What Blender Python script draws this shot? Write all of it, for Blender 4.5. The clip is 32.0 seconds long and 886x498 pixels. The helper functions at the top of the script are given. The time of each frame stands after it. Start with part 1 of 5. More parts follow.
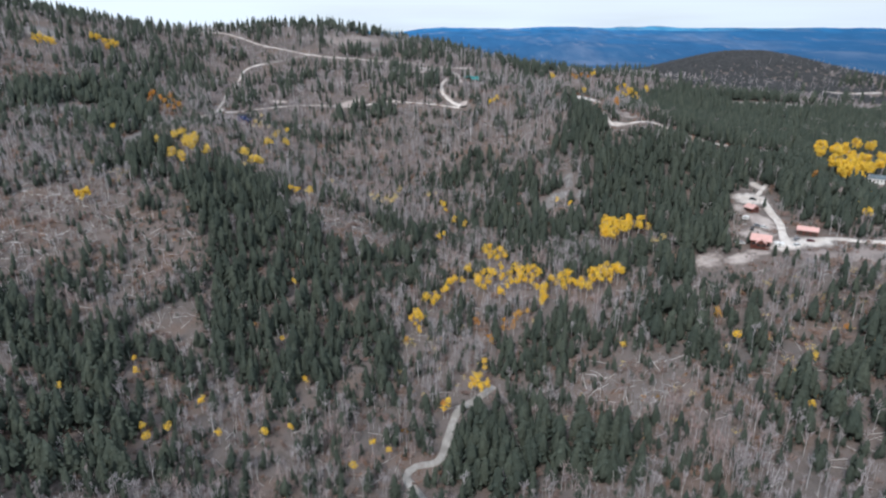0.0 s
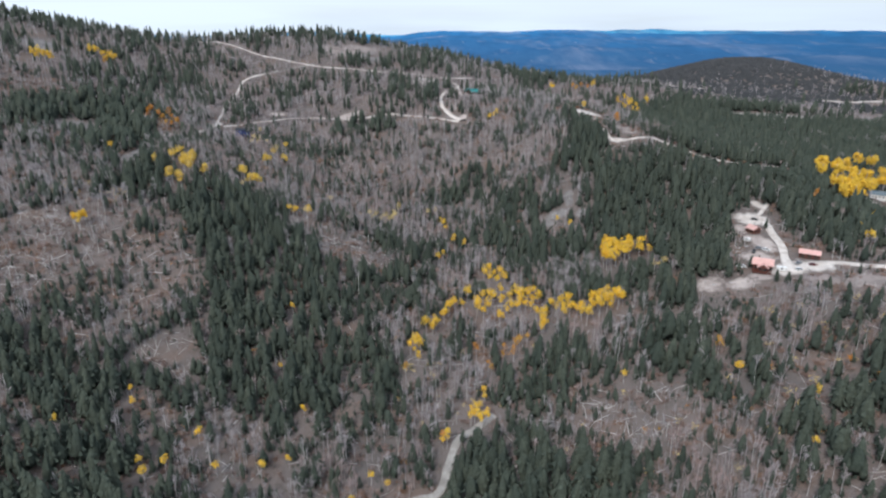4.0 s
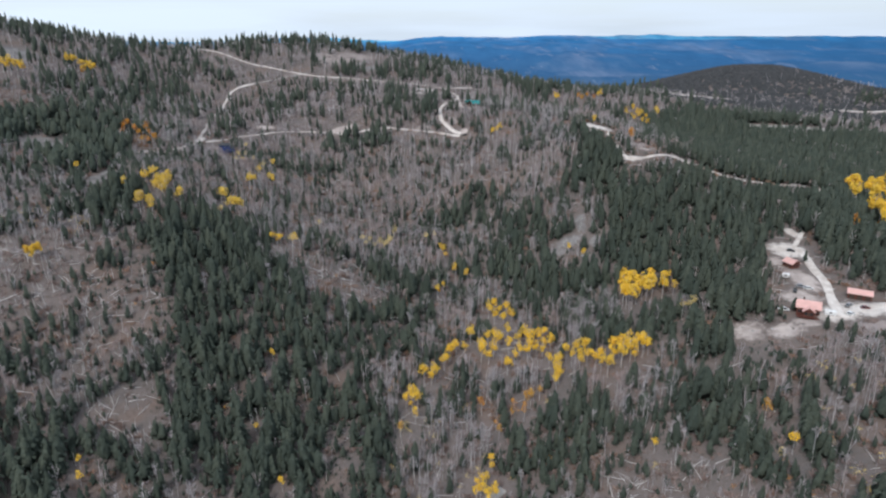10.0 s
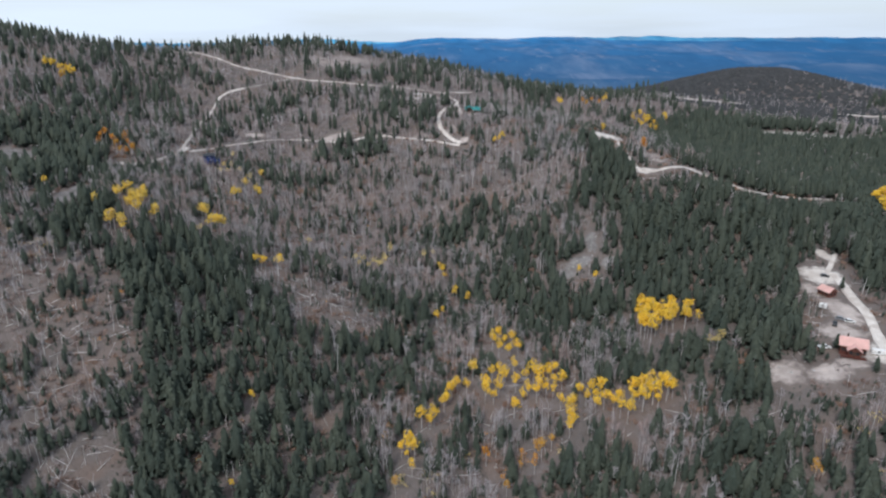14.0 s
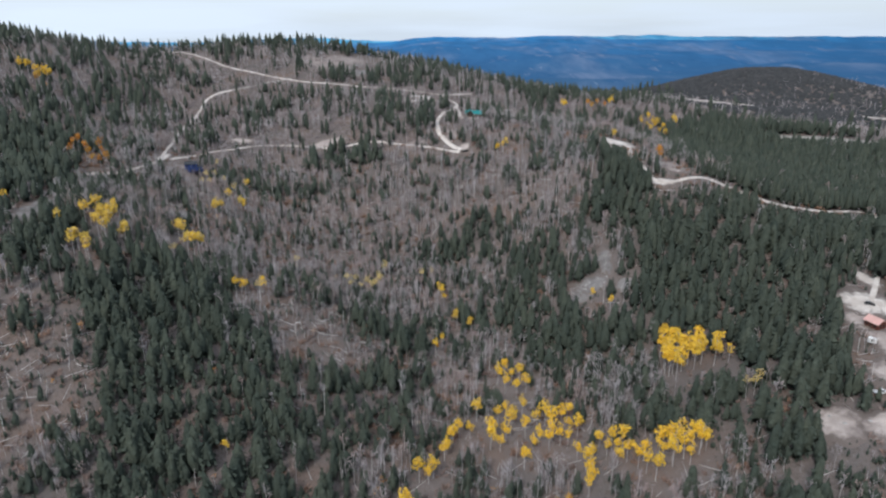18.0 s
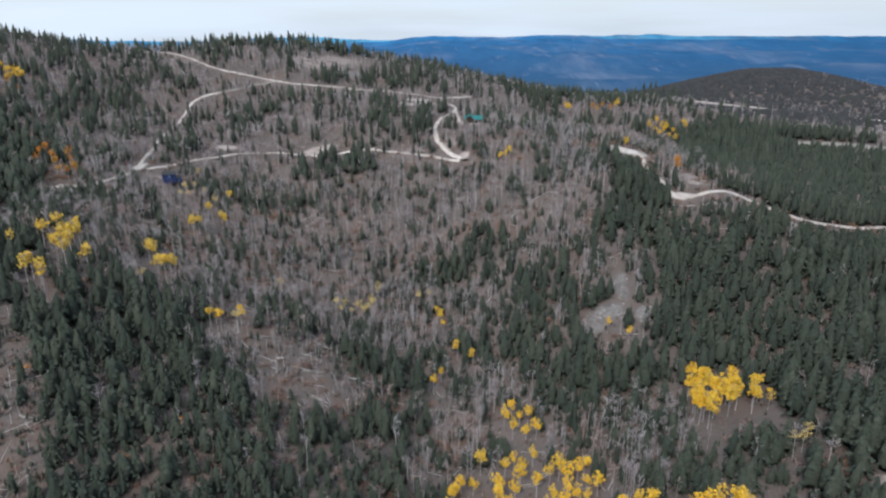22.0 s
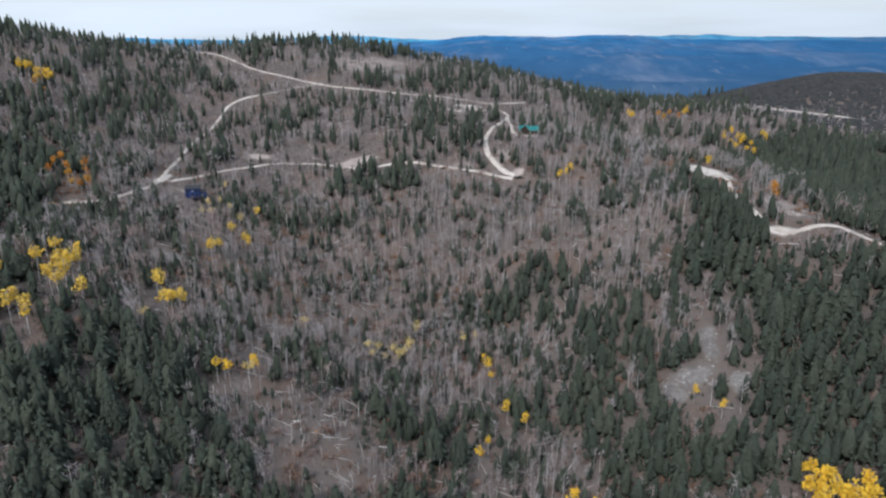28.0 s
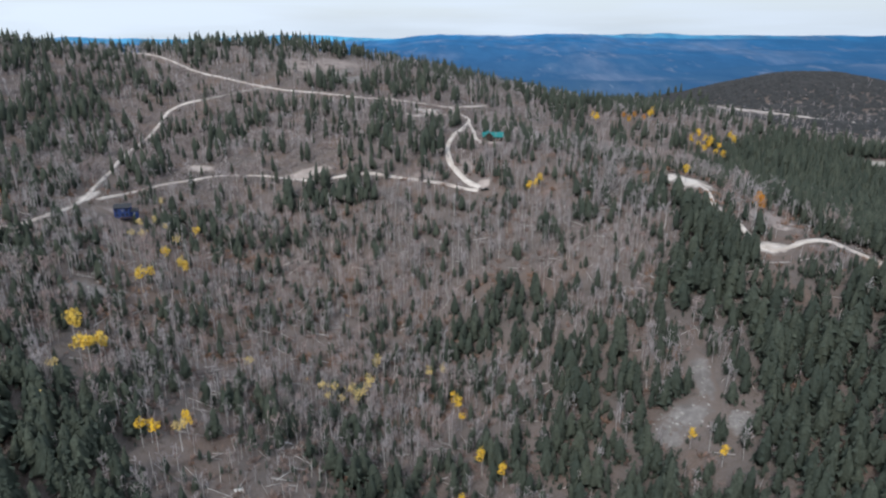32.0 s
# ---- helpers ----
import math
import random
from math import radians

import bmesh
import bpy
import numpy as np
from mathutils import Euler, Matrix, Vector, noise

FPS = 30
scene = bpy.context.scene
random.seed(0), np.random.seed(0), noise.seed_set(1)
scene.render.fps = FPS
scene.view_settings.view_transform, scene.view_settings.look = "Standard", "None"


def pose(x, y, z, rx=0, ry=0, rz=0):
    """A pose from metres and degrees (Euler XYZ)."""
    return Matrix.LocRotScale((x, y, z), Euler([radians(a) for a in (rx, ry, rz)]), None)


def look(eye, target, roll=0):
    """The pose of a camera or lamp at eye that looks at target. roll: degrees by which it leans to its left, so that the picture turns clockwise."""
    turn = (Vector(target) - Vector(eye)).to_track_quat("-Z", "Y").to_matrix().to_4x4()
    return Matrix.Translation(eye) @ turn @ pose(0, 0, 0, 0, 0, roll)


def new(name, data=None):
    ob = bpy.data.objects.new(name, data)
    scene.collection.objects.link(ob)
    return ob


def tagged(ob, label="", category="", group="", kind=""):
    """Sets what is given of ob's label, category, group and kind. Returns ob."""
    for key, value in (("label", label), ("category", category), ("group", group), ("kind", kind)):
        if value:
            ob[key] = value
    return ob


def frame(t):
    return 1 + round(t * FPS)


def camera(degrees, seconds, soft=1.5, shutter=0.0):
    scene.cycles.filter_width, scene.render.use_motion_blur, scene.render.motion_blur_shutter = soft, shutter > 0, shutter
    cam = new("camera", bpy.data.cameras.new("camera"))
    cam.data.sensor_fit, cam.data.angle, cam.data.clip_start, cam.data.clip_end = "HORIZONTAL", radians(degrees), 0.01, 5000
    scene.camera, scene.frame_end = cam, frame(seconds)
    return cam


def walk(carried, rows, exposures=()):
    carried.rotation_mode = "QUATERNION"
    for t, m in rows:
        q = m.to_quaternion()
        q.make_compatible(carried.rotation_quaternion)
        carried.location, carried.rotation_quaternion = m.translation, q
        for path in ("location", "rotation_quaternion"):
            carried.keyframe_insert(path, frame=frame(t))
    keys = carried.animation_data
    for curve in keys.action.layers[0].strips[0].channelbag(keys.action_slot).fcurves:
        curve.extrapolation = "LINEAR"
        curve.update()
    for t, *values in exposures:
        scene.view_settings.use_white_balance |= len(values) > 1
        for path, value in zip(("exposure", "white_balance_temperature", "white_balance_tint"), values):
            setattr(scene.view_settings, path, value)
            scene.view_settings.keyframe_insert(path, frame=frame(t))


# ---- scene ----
# ------------------------------------------------------------------ camera
cam = camera(68.6, 32.0, soft=2.4)
# seconds, east, north, height, yaw, pitch, roll
PATH = [
    (0, -0.00, -0.00, 130.00, -0.76, -19.00, 0.03),
    (1, 0.19, 0.16, 133.35, -0.76, -18.96, -0.03),
    (2, 0.39, 1.01, 136.58, -0.76, -18.97, -0.05),
    (3, 0.48, 3.34, 139.45, -0.77, -18.93, -0.04),
    (3.5, 0.50, 4.99, 140.64, -0.76, -18.89, -0.04),
    (5.5, 0.47, 16.93, 142.41, -0.82, -18.90, -0.10),
    (6, 0.47, 20.77, 142.63, -0.82, -18.87, -0.09),
    (7, 0.48, 28.93, 143.02, -0.85, -18.77, -0.10),
    (8, 0.45, 37.70, 143.23, -0.85, -18.65, -0.11),
    (9, 0.40, 46.92, 143.50, -0.89, -18.56, -0.11),
    (10, 0.50, 56.39, 143.89, -0.88, -18.48, -0.08),
    (11, 0.42, 65.94, 144.35, -0.93, -18.44, -0.13),
    (12, 0.33, 75.53, 144.75, -0.96, -18.40, -0.08),
    (13, 0.43, 84.96, 145.06, -1.00, -18.38, -0.11),
    (14, 0.41, 94.51, 145.19, -1.05, -18.39, -0.08),
    (14.5, 0.36, 99.38, 145.23, -1.07, -18.42, -0.06),
    (16.5, 0.02, 119.42, 145.28, -1.18, -18.45, -0.04),
    (17, 0.06, 124.46, 145.33, -1.22, -18.44, -0.08),
    (18, 0.19, 134.38, 145.33, -1.24, -18.48, -0.08),
    (19, 0.30, 144.34, 145.44, -1.29, -18.47, -0.11),
    (20, 0.23, 154.24, 145.63, -1.38, -18.51, -0.09),
    (21, 0.17, 164.14, 145.76, -1.47, -18.53, -0.07),
    (22, 0.14, 174.11, 145.93, -1.50, -18.55, -0.02),
    (22.5, 0.09, 179.05, 146.03, -1.53, -18.57, -0.00),
    (23, 0.03, 183.97, 146.14, -1.09, -18.55, -0.02),
    (23.5, -0.02, 188.87, 146.27, -0.32, -18.57, 0.07),
    (24, -0.10, 193.73, 146.41, -0.36, -18.58, 0.09),
    (24.5, -0.22, 198.57, 146.56, -0.39, -18.58, 0.06),
    (25, -0.35, 203.41, 146.71, -0.42, -18.62, 0.09),
    (25.5, -0.50, 208.25, 146.86, -0.08, -18.60, 0.15),
    (27.5, -1.49, 227.35, 146.97, 2.60, -18.64, 0.17),
    (28, -1.91, 232.05, 146.94, 2.58, -18.62, 0.15),
    (28.5, -2.35, 236.70, 146.92, 2.53, -18.65, 0.12),
    (29, -2.77, 241.30, 146.95, 2.50, -18.66, 0.13),
    (29.5, -3.15, 245.87, 147.05, 2.30, -18.64, 0.00),
    (30, -3.49, 250.45, 147.19, 1.25, -18.63, 0.17),
    (30.5, -3.80, 255.05, 147.33, 0.48, -18.69, 0.05),
    (31, -4.05, 259.70, 147.46, 0.07, -18.71, 0.01),
    (31.5, -4.25, 264.40, 147.59, -0.64, -18.71, -0.07),
    (32, -4.40, 269.14, 147.73, -1.17, -18.71, 0.15),
]
walk(cam, [(t, pose(x, y, z, 90 + pitch, 0, yaw) @ pose(0, 0, 0, 0, 0, roll)) for t, x, y, z, yaw, pitch, roll in PATH],
     [(0, 0.45, 6230, 10), (6, 0.41, 6230, 10), (13, 0.29, 6250, 10), (32, 0.26, 6350, 10)])

# ------------------------------------------------------------------ light
world = bpy.data.worlds.new("overcast_sky")
scene.world = world
world.use_nodes = True
wn, wl = world.node_tree.nodes, world.node_tree.links
wn.clear()
SUN_EL, SUN_AZ = 42.0, 205.0   # degrees; azimuth clockwise from north
sky = wn.new("ShaderNodeTexSky")
sky.sky_type, sky.sun_disc = "NISHITA", False
sky.sun_elevation, sky.sun_rotation = radians(SUN_EL), radians(SUN_AZ)
sky.air_density, sky.dust_density, sky.ozone_density = 1.0, 1.5, 1.0
coord = wn.new("ShaderNodeTexCoord")
stretch = wn.new("ShaderNodeMapping")
stretch.inputs["Scale"].default_value = (1.3, 1.3, 14.0)
clouds = wn.new("ShaderNodeTexNoise")
clouds.inputs["Scale"].default_value, clouds.inputs["Detail"].default_value = 2.2, 6.0
cover = wn.new("ShaderNodeMapRange")
cover.inputs["From Min"].default_value, cover.inputs["From Max"].default_value = 0.35, 0.62
cover.inputs["To Min"].default_value, cover.inputs["To Max"].default_value = 0.72, 0.97
bg_sky, bg_cloud = wn.new("ShaderNodeBackground"), wn.new("ShaderNodeBackground")
bg_sky.inputs["Strength"].default_value = 0.12
bg_cloud.inputs["Color"].default_value, bg_cloud.inputs["Strength"].default_value = (0.785, 0.89, 1.02, 1), 0.85
mix_sky, out_world = wn.new("ShaderNodeMixShader"), wn.new("ShaderNodeOutputWorld")
split, side = wn.new("ShaderNodeSeparateXYZ"), wn.new("ShaderNodeMapRange")
side.inputs["From Min"].default_value, side.inputs["From Max"].default_value = -0.5, 0.55
side.inputs["To Min"].default_value, side.inputs["To Max"].default_value = 0.85, 0.755
wl.new(coord.outputs["Generated"], split.inputs[0])
wl.new(split.outputs["X"], side.inputs["Value"])
wl.new(side.outputs["Result"], bg_cloud.inputs["Strength"])
wl.new(coord.outputs["Generated"], stretch.inputs["Vector"])
wl.new(stretch.outputs["Vector"], clouds.inputs["Vector"])
wl.new(clouds.outputs["Fac"], cover.inputs["Value"])
wl.new(cover.outputs["Result"], mix_sky.inputs["Fac"])
wl.new(sky.outputs["Color"], bg_sky.inputs["Color"])
wl.new(bg_sky.outputs["Background"], mix_sky.inputs[1])
wl.new(bg_cloud.outputs["Background"], mix_sky.inputs[2])
wl.new(mix_sky.outputs["Shader"], out_world.inputs["Surface"])

sun = new("sun", bpy.data.lights.new("sun", "SUN"))
sun.data.energy, sun.data.angle, sun.data.color = 1.6, radians(14), (1.0, 0.95, 0.88)
sun.matrix_world = look((0, 0, 0), (-math.sin(radians(SUN_AZ)) * math.cos(radians(SUN_EL)),
                                    -math.cos(radians(SUN_AZ)) * math.cos(radians(SUN_EL)), -math.sin(radians(SUN_EL))))
sun.location = (0, -200, 600)

# ------------------------------------------------------------------ the lie of the land
# hills and hollows: east, north, height, spread
HILLS = [
    (-1049, 1990, 202.9, 507),
    (-544, -137, 309.6, 570),
    (-276, 1068, 101.2, 138),
    (-608, 1784, -101.1, 124),
    (76, 653, 124.1, 129),
    (882, 1766, -116.2, 293),
    (20, 1768, -71.2, 116),
    (649, 1410, 70.9, 159),
    (-764, 845, 243.8, 393),
    (-132, 688, -19.9, 64),
    (396, 9, 70.2, 218),
    (-158, 405, 63.9, 111),
    (163, 789, -159.9, 157),
    (-268, 190, 120.9, 168),
    (-50, 915, 21.0, 106),
    (-61, 1239, 50.2, 135),
    (-180, 296, -105.6, 142),
    (-4, 582, -95.7, 96),
    (252, 323, 37.5, 134),
    (-233, 910, -51.8, 124),
    (-247, 67, -133.2, 286),
    (197, 861, 175.3, 237),
    (-332, 1044, -32.2, 94),
    (51, 438, -18.2, 68),
]
KNOLLS = [
    (182, 342, 4.5, 40),
    (149, 551, 5.1, 45),
    (-204, 633, 4.4, 35),
    (-228, 505, 2.5, 40),
    (0, 554, -1.4, 35),
    (119, 429, -3.4, 35),
    (-143, 513, -2.2, 35),
    (-95, 475, 2.9, 35),
    (44, 440, 1.1, 35),
    (98, 362, 3.0, 30),
    (-15, 453, -2.7, 30),
    (220, 365, -3.3, 25),
    (173, 614, -3.3, 30),
    (-50, 447, 2.2, 25),
    (-148, 655, -4.1, 30),
    (93, 478, 2.8, 25),
    (-640, 960, 16.0, 120),
    (330, 1080, -14.0, 110),
    (200, 1120, -10.0, 90),
    (440, 1200, -14.0, 120),
    (350, 1900, -70.0, 220),
    (980, 1420, -50.0, 120),
    (415, 925, -12.0, 62),
    (520, 890, -7.0, 50),
]
BASE = (-191.1, 107.8, 119.9)


def lattice(ix, iy, seed):
    n = (ix * 374761393 + iy * 668265263 + seed * 1442695041) & 0x7FFFFFFF
    n = ((n ^ (n >> 13)) * 1274126177) & 0x7FFFFFFF
    return ((n ^ (n >> 16)) & 0xFFFF) / 65535.0


def patchy(x, y, size, seed, octaves=3):
    """Smooth noise from 0 to 1, with patches of that many metres."""
    x, y = np.asarray(x, float) / size, np.asarray(y, float) / size
    total, weight, amp = 0.0, 0.0, 1.0
    for k in range(octaves):
        ix, iy = np.floor(x).astype(np.int64), np.floor(y).astype(np.int64)
        fx, fy = x - ix, y - iy
        fx, fy = fx * fx * (3 - 2 * fx), fy * fy * (3 - 2 * fy)
        s = seed + 17 * k
        low = lattice(ix, iy, s) * (1 - fx) + lattice(ix + 1, iy, s) * fx
        high = lattice(ix, iy + 1, s) * (1 - fx) + lattice(ix + 1, iy + 1, s) * fx
        total, weight = total + amp * (low * (1 - fy) + high * fy), weight + amp
        x, y, amp = x * 2.03 + 11.3, y * 2.03 + 5.7, amp * 0.5
    return total / weight


def ramp(v, a, b):
    u = np.clip((v - a) / (b - a), 0, 1)
    return u * u * (3 - 2 * u)


def height(x, y):
    """Height of the ground."""
    x, y = np.asarray(x, float), np.asarray(y, float)
    cx, cy = np.clip(x, -760, 960), np.clip(y, -260, 1860)
    z = BASE[0] + BASE[1] * cx / 1000 + BASE[2] * cy / 1000
    for hx, hy, hz, spread in HILLS + KNOLLS:
        z = z + hz * np.exp(-((cx - hx) ** 2 + (cy - hy) ** 2) / (2 * spread * spread))
    z = z + 2.2 * (patchy(x, y, 38, 3) - 0.5) + 0.9 * (patchy(x, y, 9, 8) - 0.5)
    out = np.maximum(np.abs(x - 100) - 860, np.abs(y - 800) - 1060)
    far = -95 + 60 * patchy(x, y, 420, 5)
    w = ramp(out, 0, 420)
    return z * (1 - w) + far * w


def h1(x, y):
    return float(height(x, y))


# ------------------------------------------------------------------ materials
def material(name):
    m = bpy.data.materials.new(name)
    m.use_nodes = True
    nt = m.node_tree
    return m, nt, nt.nodes["Principled BSDF"]


def mixer(nt, fac, a, b):
    n = nt.nodes.new("ShaderNodeMix")
    n.data_type = "RGBA"
    for sock, v in ((n.inputs["Factor"], fac), (n.inputs["A"], a), (n.inputs["B"], b)):
        if isinstance(v, bpy.types.NodeSocket):
            nt.links.new(v, sock)
        elif isinstance(v, tuple):
            sock.default_value = (*v, 1)
        else:
            sock.default_value = v
    return n.outputs["Result"]


def grain(nt, scale, lo=0.35, hi=0.65, detail=5.0, rough=0.6, stretch_by=None, obj=False):
    c = nt.nodes.new("ShaderNodeTexCoord") if obj else nt.nodes.new("ShaderNodeNewGeometry")
    src = c.outputs["Object"] if obj else c.outputs["Position"]
    if stretch_by:
        mp = nt.nodes.new("ShaderNodeMapping")
        mp.inputs["Scale"].default_value = stretch_by
        nt.links.new(src, mp.inputs["Vector"])
        src = mp.outputs["Vector"]
    n = nt.nodes.new("ShaderNodeTexNoise")
    n.inputs["Scale"].default_value, n.inputs["Detail"].default_value, n.inputs["Roughness"].default_value = scale, detail, rough
    nt.links.new(src, n.inputs["Vector"])
    r = nt.nodes.new("ShaderNodeMapRange")
    r.inputs["From Min"].default_value, r.inputs["From Max"].default_value = lo, hi
    nt.links.new(n.outputs["Fac"], r.inputs["Value"])
    return r.outputs["Result"]


def relief(nt, bsdf, fac, strength=0.4, distance=0.1):
    b = nt.nodes.new("ShaderNodeBump")
    b.inputs["Strength"].default_value, b.inputs["Distance"].default_value = strength, distance
    nt.links.new(fac, b.inputs["Height"])
    nt.links.new(b.outputs["Normal"], bsdf.inputs["Normal"])


def surface(name, a, b, scale, rough=0.85, c=None, scale2=None, bump=0.3, dist=0.05, metal=0.0, stretch_by=None, obj=False):
    """Two or three colours in a grain of two scales, with relief."""
    m, nt, bsdf = material(name)
    g1 = grain(nt, scale, stretch_by=stretch_by, obj=obj)
    col = mixer(nt, g1, a, b)
    if c:
        col = mixer(nt, grain(nt, scale2 or scale * 0.1, 0.42, 0.62, obj=obj), col, c)
    nt.links.new(col, bsdf.inputs["Base Color"])
    bsdf.inputs["Roughness"].default_value, bsdf.inputs["Metallic"].default_value = rough, metal
    bsdf.inputs["Specular IOR Level"].default_value = 0.25
    if bump:
        relief(nt, bsdf, g1, bump, dist)
    return m


def plant(name, a, b, c, single, rough=0.9, soft=0.0, fine=0.0, patch=None):
    """Foliage or bark whose tone changes from plant to plant and within the plant."""
    m, nt, bsdf = material(name)
    if single:
        tone = nt.nodes.new("ShaderNodeObjectInfo").outputs["Random"]
    else:
        at = nt.nodes.new("ShaderNodeAttribute")
        at.attribute_name = "tone"
        tone = at.outputs["Fac"]
    col = mixer(nt, tone, a, b)
    if patch:
        # thickets of another colour
        pf = nt.nodes.new("ShaderNodeMath")
        pf.operation = "MULTIPLY"
        pf.inputs[1].default_value = 0.75
        nt.links.new(grain(nt, 0.035, 0.5, 0.62, 3), pf.inputs[0])
        col = mixer(nt, pf.outputs[0], col, patch)
    isl = nt.nodes.new("ShaderNodeNewGeometry")
    f = nt.nodes.new("ShaderNodeMath")
    f.operation = "MULTIPLY"
    f.inputs[1].default_value = 0.55
    nt.links.new(isl.outputs["Random Per Island"], f.inputs[0])
    col = mixer(nt, f.outputs[0], col, c)
    if fine:
        # light and dark sprays of needles
        g = nt.nodes.new("ShaderNodeMath")
        g.operation = "MULTIPLY"
        g.inputs[1].default_value = fine
        nt.links.new(grain(nt, 1.1, 0.35, 0.65, 3), g.inputs[0])
        col = mixer(nt, g.outputs[0], col, tuple(0.45 * v for v in a))
        relief(nt, bsdf, grain(nt, 1.6, 0.3, 0.7, 3), 0.5, 0.35)
    nt.links.new(col, bsdf.inputs["Base Color"])
    bsdf.inputs["Roughness"].default_value = rough
    bsdf.inputs["Specular IOR Level"].default_value = 0.12
    if soft:
        # needles and leaves point every way within a spray, so its face shades softly
        ad = nt.nodes.new("ShaderNodeVectorMath")
        ad.operation = "MULTIPLY_ADD"
        nt.links.new(isl.outputs["Normal"], ad.inputs[0])
        ad.inputs[1].default_value, ad.inputs[2].default_value = (1 - soft,) * 3, (0, 0, soft)
        no = nt.nodes.new("ShaderNodeVectorMath")
        no.operation = "NORMALIZE"
        nt.links.new(ad.outputs[0], no.inputs[0])
        nt.links.new(no.outputs[0], bsdf.inputs["Normal"])
    return m


def ground_material():
    m, nt, bsdf = material("forest_floor")
    fine, mid, broad = grain(nt, 0.9), grain(nt, 0.11, 0.38, 0.62), grain(nt, 0.021, 0.4, 0.6)
    col = mixer(nt, mid, (0.160, 0.137, 0.131), (0.132, 0.121, 0.119))
    col = mixer(nt, broad, col, (0.202, 0.168, 0.158))
    at = nt.nodes.new("ShaderNodeAttribute")
    at.attribute_name = "tone"
    dry = mixer(nt, mid, (0.196, 0.159, 0.146), (0.158, 0.138, 0.131))
    col = mixer(nt, at.outputs["Fac"], col, dry)
    rust = nt.nodes.new("ShaderNodeMath")
    rust.operation = "MULTIPLY"
    rust.inputs[1].default_value = 0.7
    nt.links.new(grain(nt, 0.035, 0.5, 0.62, 3), rust.inputs[0])
    col = mixer(nt, rust.outputs[0], col, (0.20, 0.140, 0.115))
    spots = grain(nt, 0.35, 0.55, 0.72)
    col = mixer(nt, spots, col, (0.10, 0.082, 0.068))
    pale = grain(nt, 0.6, 0.62, 0.75)
    col = mixer(nt, pale, col, (0.30, 0.27, 0.25))
    f = nt.nodes.new("ShaderNodeMath")
    f.operation = "MULTIPLY"
    f.inputs[1].default_value = 0.5
    nt.links.new(fine, f.inputs[0])
    col = mixer(nt, f.outputs[0], col, (0.15, 0.12, 0.10))
    nt.links.new(col, bsdf.inputs["Base Color"])
    bsdf.inputs["Roughness"].default_value = 0.95
    bsdf.inputs["Specular IOR Level"].default_value = 0.1
    relief(nt, bsdf, fine, 0.5, 0.5)
    return m


def distance_material():
    """Wooded hills many kilometres off, the blue of the air between painted in."""
    m, nt, bsdf = material("distant_hills_painted_haze")
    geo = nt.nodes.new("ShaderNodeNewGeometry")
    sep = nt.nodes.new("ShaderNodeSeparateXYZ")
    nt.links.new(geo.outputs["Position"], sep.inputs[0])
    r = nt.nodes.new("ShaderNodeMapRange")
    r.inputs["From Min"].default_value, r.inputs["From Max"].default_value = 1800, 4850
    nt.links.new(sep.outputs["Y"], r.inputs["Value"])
    # haze as colour: slate blue nearby, pale cyan at the last crest
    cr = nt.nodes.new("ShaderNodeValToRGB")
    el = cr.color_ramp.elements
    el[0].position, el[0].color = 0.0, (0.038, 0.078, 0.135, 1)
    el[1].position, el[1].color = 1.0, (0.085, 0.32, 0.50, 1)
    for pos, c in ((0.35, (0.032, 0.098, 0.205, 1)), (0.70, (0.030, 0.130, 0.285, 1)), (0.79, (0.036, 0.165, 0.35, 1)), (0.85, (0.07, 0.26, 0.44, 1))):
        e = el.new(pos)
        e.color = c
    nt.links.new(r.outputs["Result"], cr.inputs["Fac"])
    meadow = grain(nt, 0.006, 0.5, 0.66, 6, 0.6, (0.4, 0.22, 0.0))
    fm = nt.nodes.new("ShaderNodeMath")
    fm.operation = "MULTIPLY"
    fm.inputs[1].default_value = 0.6
    nt.links.new(meadow, fm.inputs[0])
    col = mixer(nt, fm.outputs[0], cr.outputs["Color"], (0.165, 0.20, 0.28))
    specks = grain(nt, 0.06, 0.68, 0.74, 3, 0.5, (0.7, 0.1, 0.0))
    fs = nt.nodes.new("ShaderNodeMath")
    fs.operation = "MULTIPLY"
    fs.inputs[1].default_value = 0.5
    nt.links.new(specks, fs.inputs[0])
    col = mixer(nt, fs.outputs[0], col, (0.30, 0.34, 0.40))
    fields = grain(nt, 0.022, 0.6, 0.68, 5, 0.6, (0.5, 0.2, 0.0))
    ff = nt.nodes.new("ShaderNodeMath")
    ff.operation = "MULTIPLY"
    ff.inputs[1].default_value = 0.5
    nt.links.new(fields, ff.inputs[0])
    col = mixer(nt, ff.outputs[0], col, (0.20, 0.215, 0.28))
    woods = grain(nt, 0.02, 0.4, 0.65, 6, 0.6, (0.5, 0.16, 0.0))
    fw = nt.nodes.new("ShaderNodeMath")
    fw.operation = "MULTIPLY"
    fw.inputs[1].default_value = 0.6
    nt.links.new(woods, fw.inputs[0])
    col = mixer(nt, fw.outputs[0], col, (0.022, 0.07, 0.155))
    # the painted blue deepens towards the east
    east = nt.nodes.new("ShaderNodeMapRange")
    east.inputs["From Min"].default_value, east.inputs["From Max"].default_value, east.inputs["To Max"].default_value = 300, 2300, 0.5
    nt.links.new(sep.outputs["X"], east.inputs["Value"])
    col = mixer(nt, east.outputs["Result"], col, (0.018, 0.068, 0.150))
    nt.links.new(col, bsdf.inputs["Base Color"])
    # the same colour also glows, which lifts the painted haze
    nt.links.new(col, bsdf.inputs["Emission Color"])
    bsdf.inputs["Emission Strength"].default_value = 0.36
    bsdf.inputs["Roughness"].default_value = 1.0
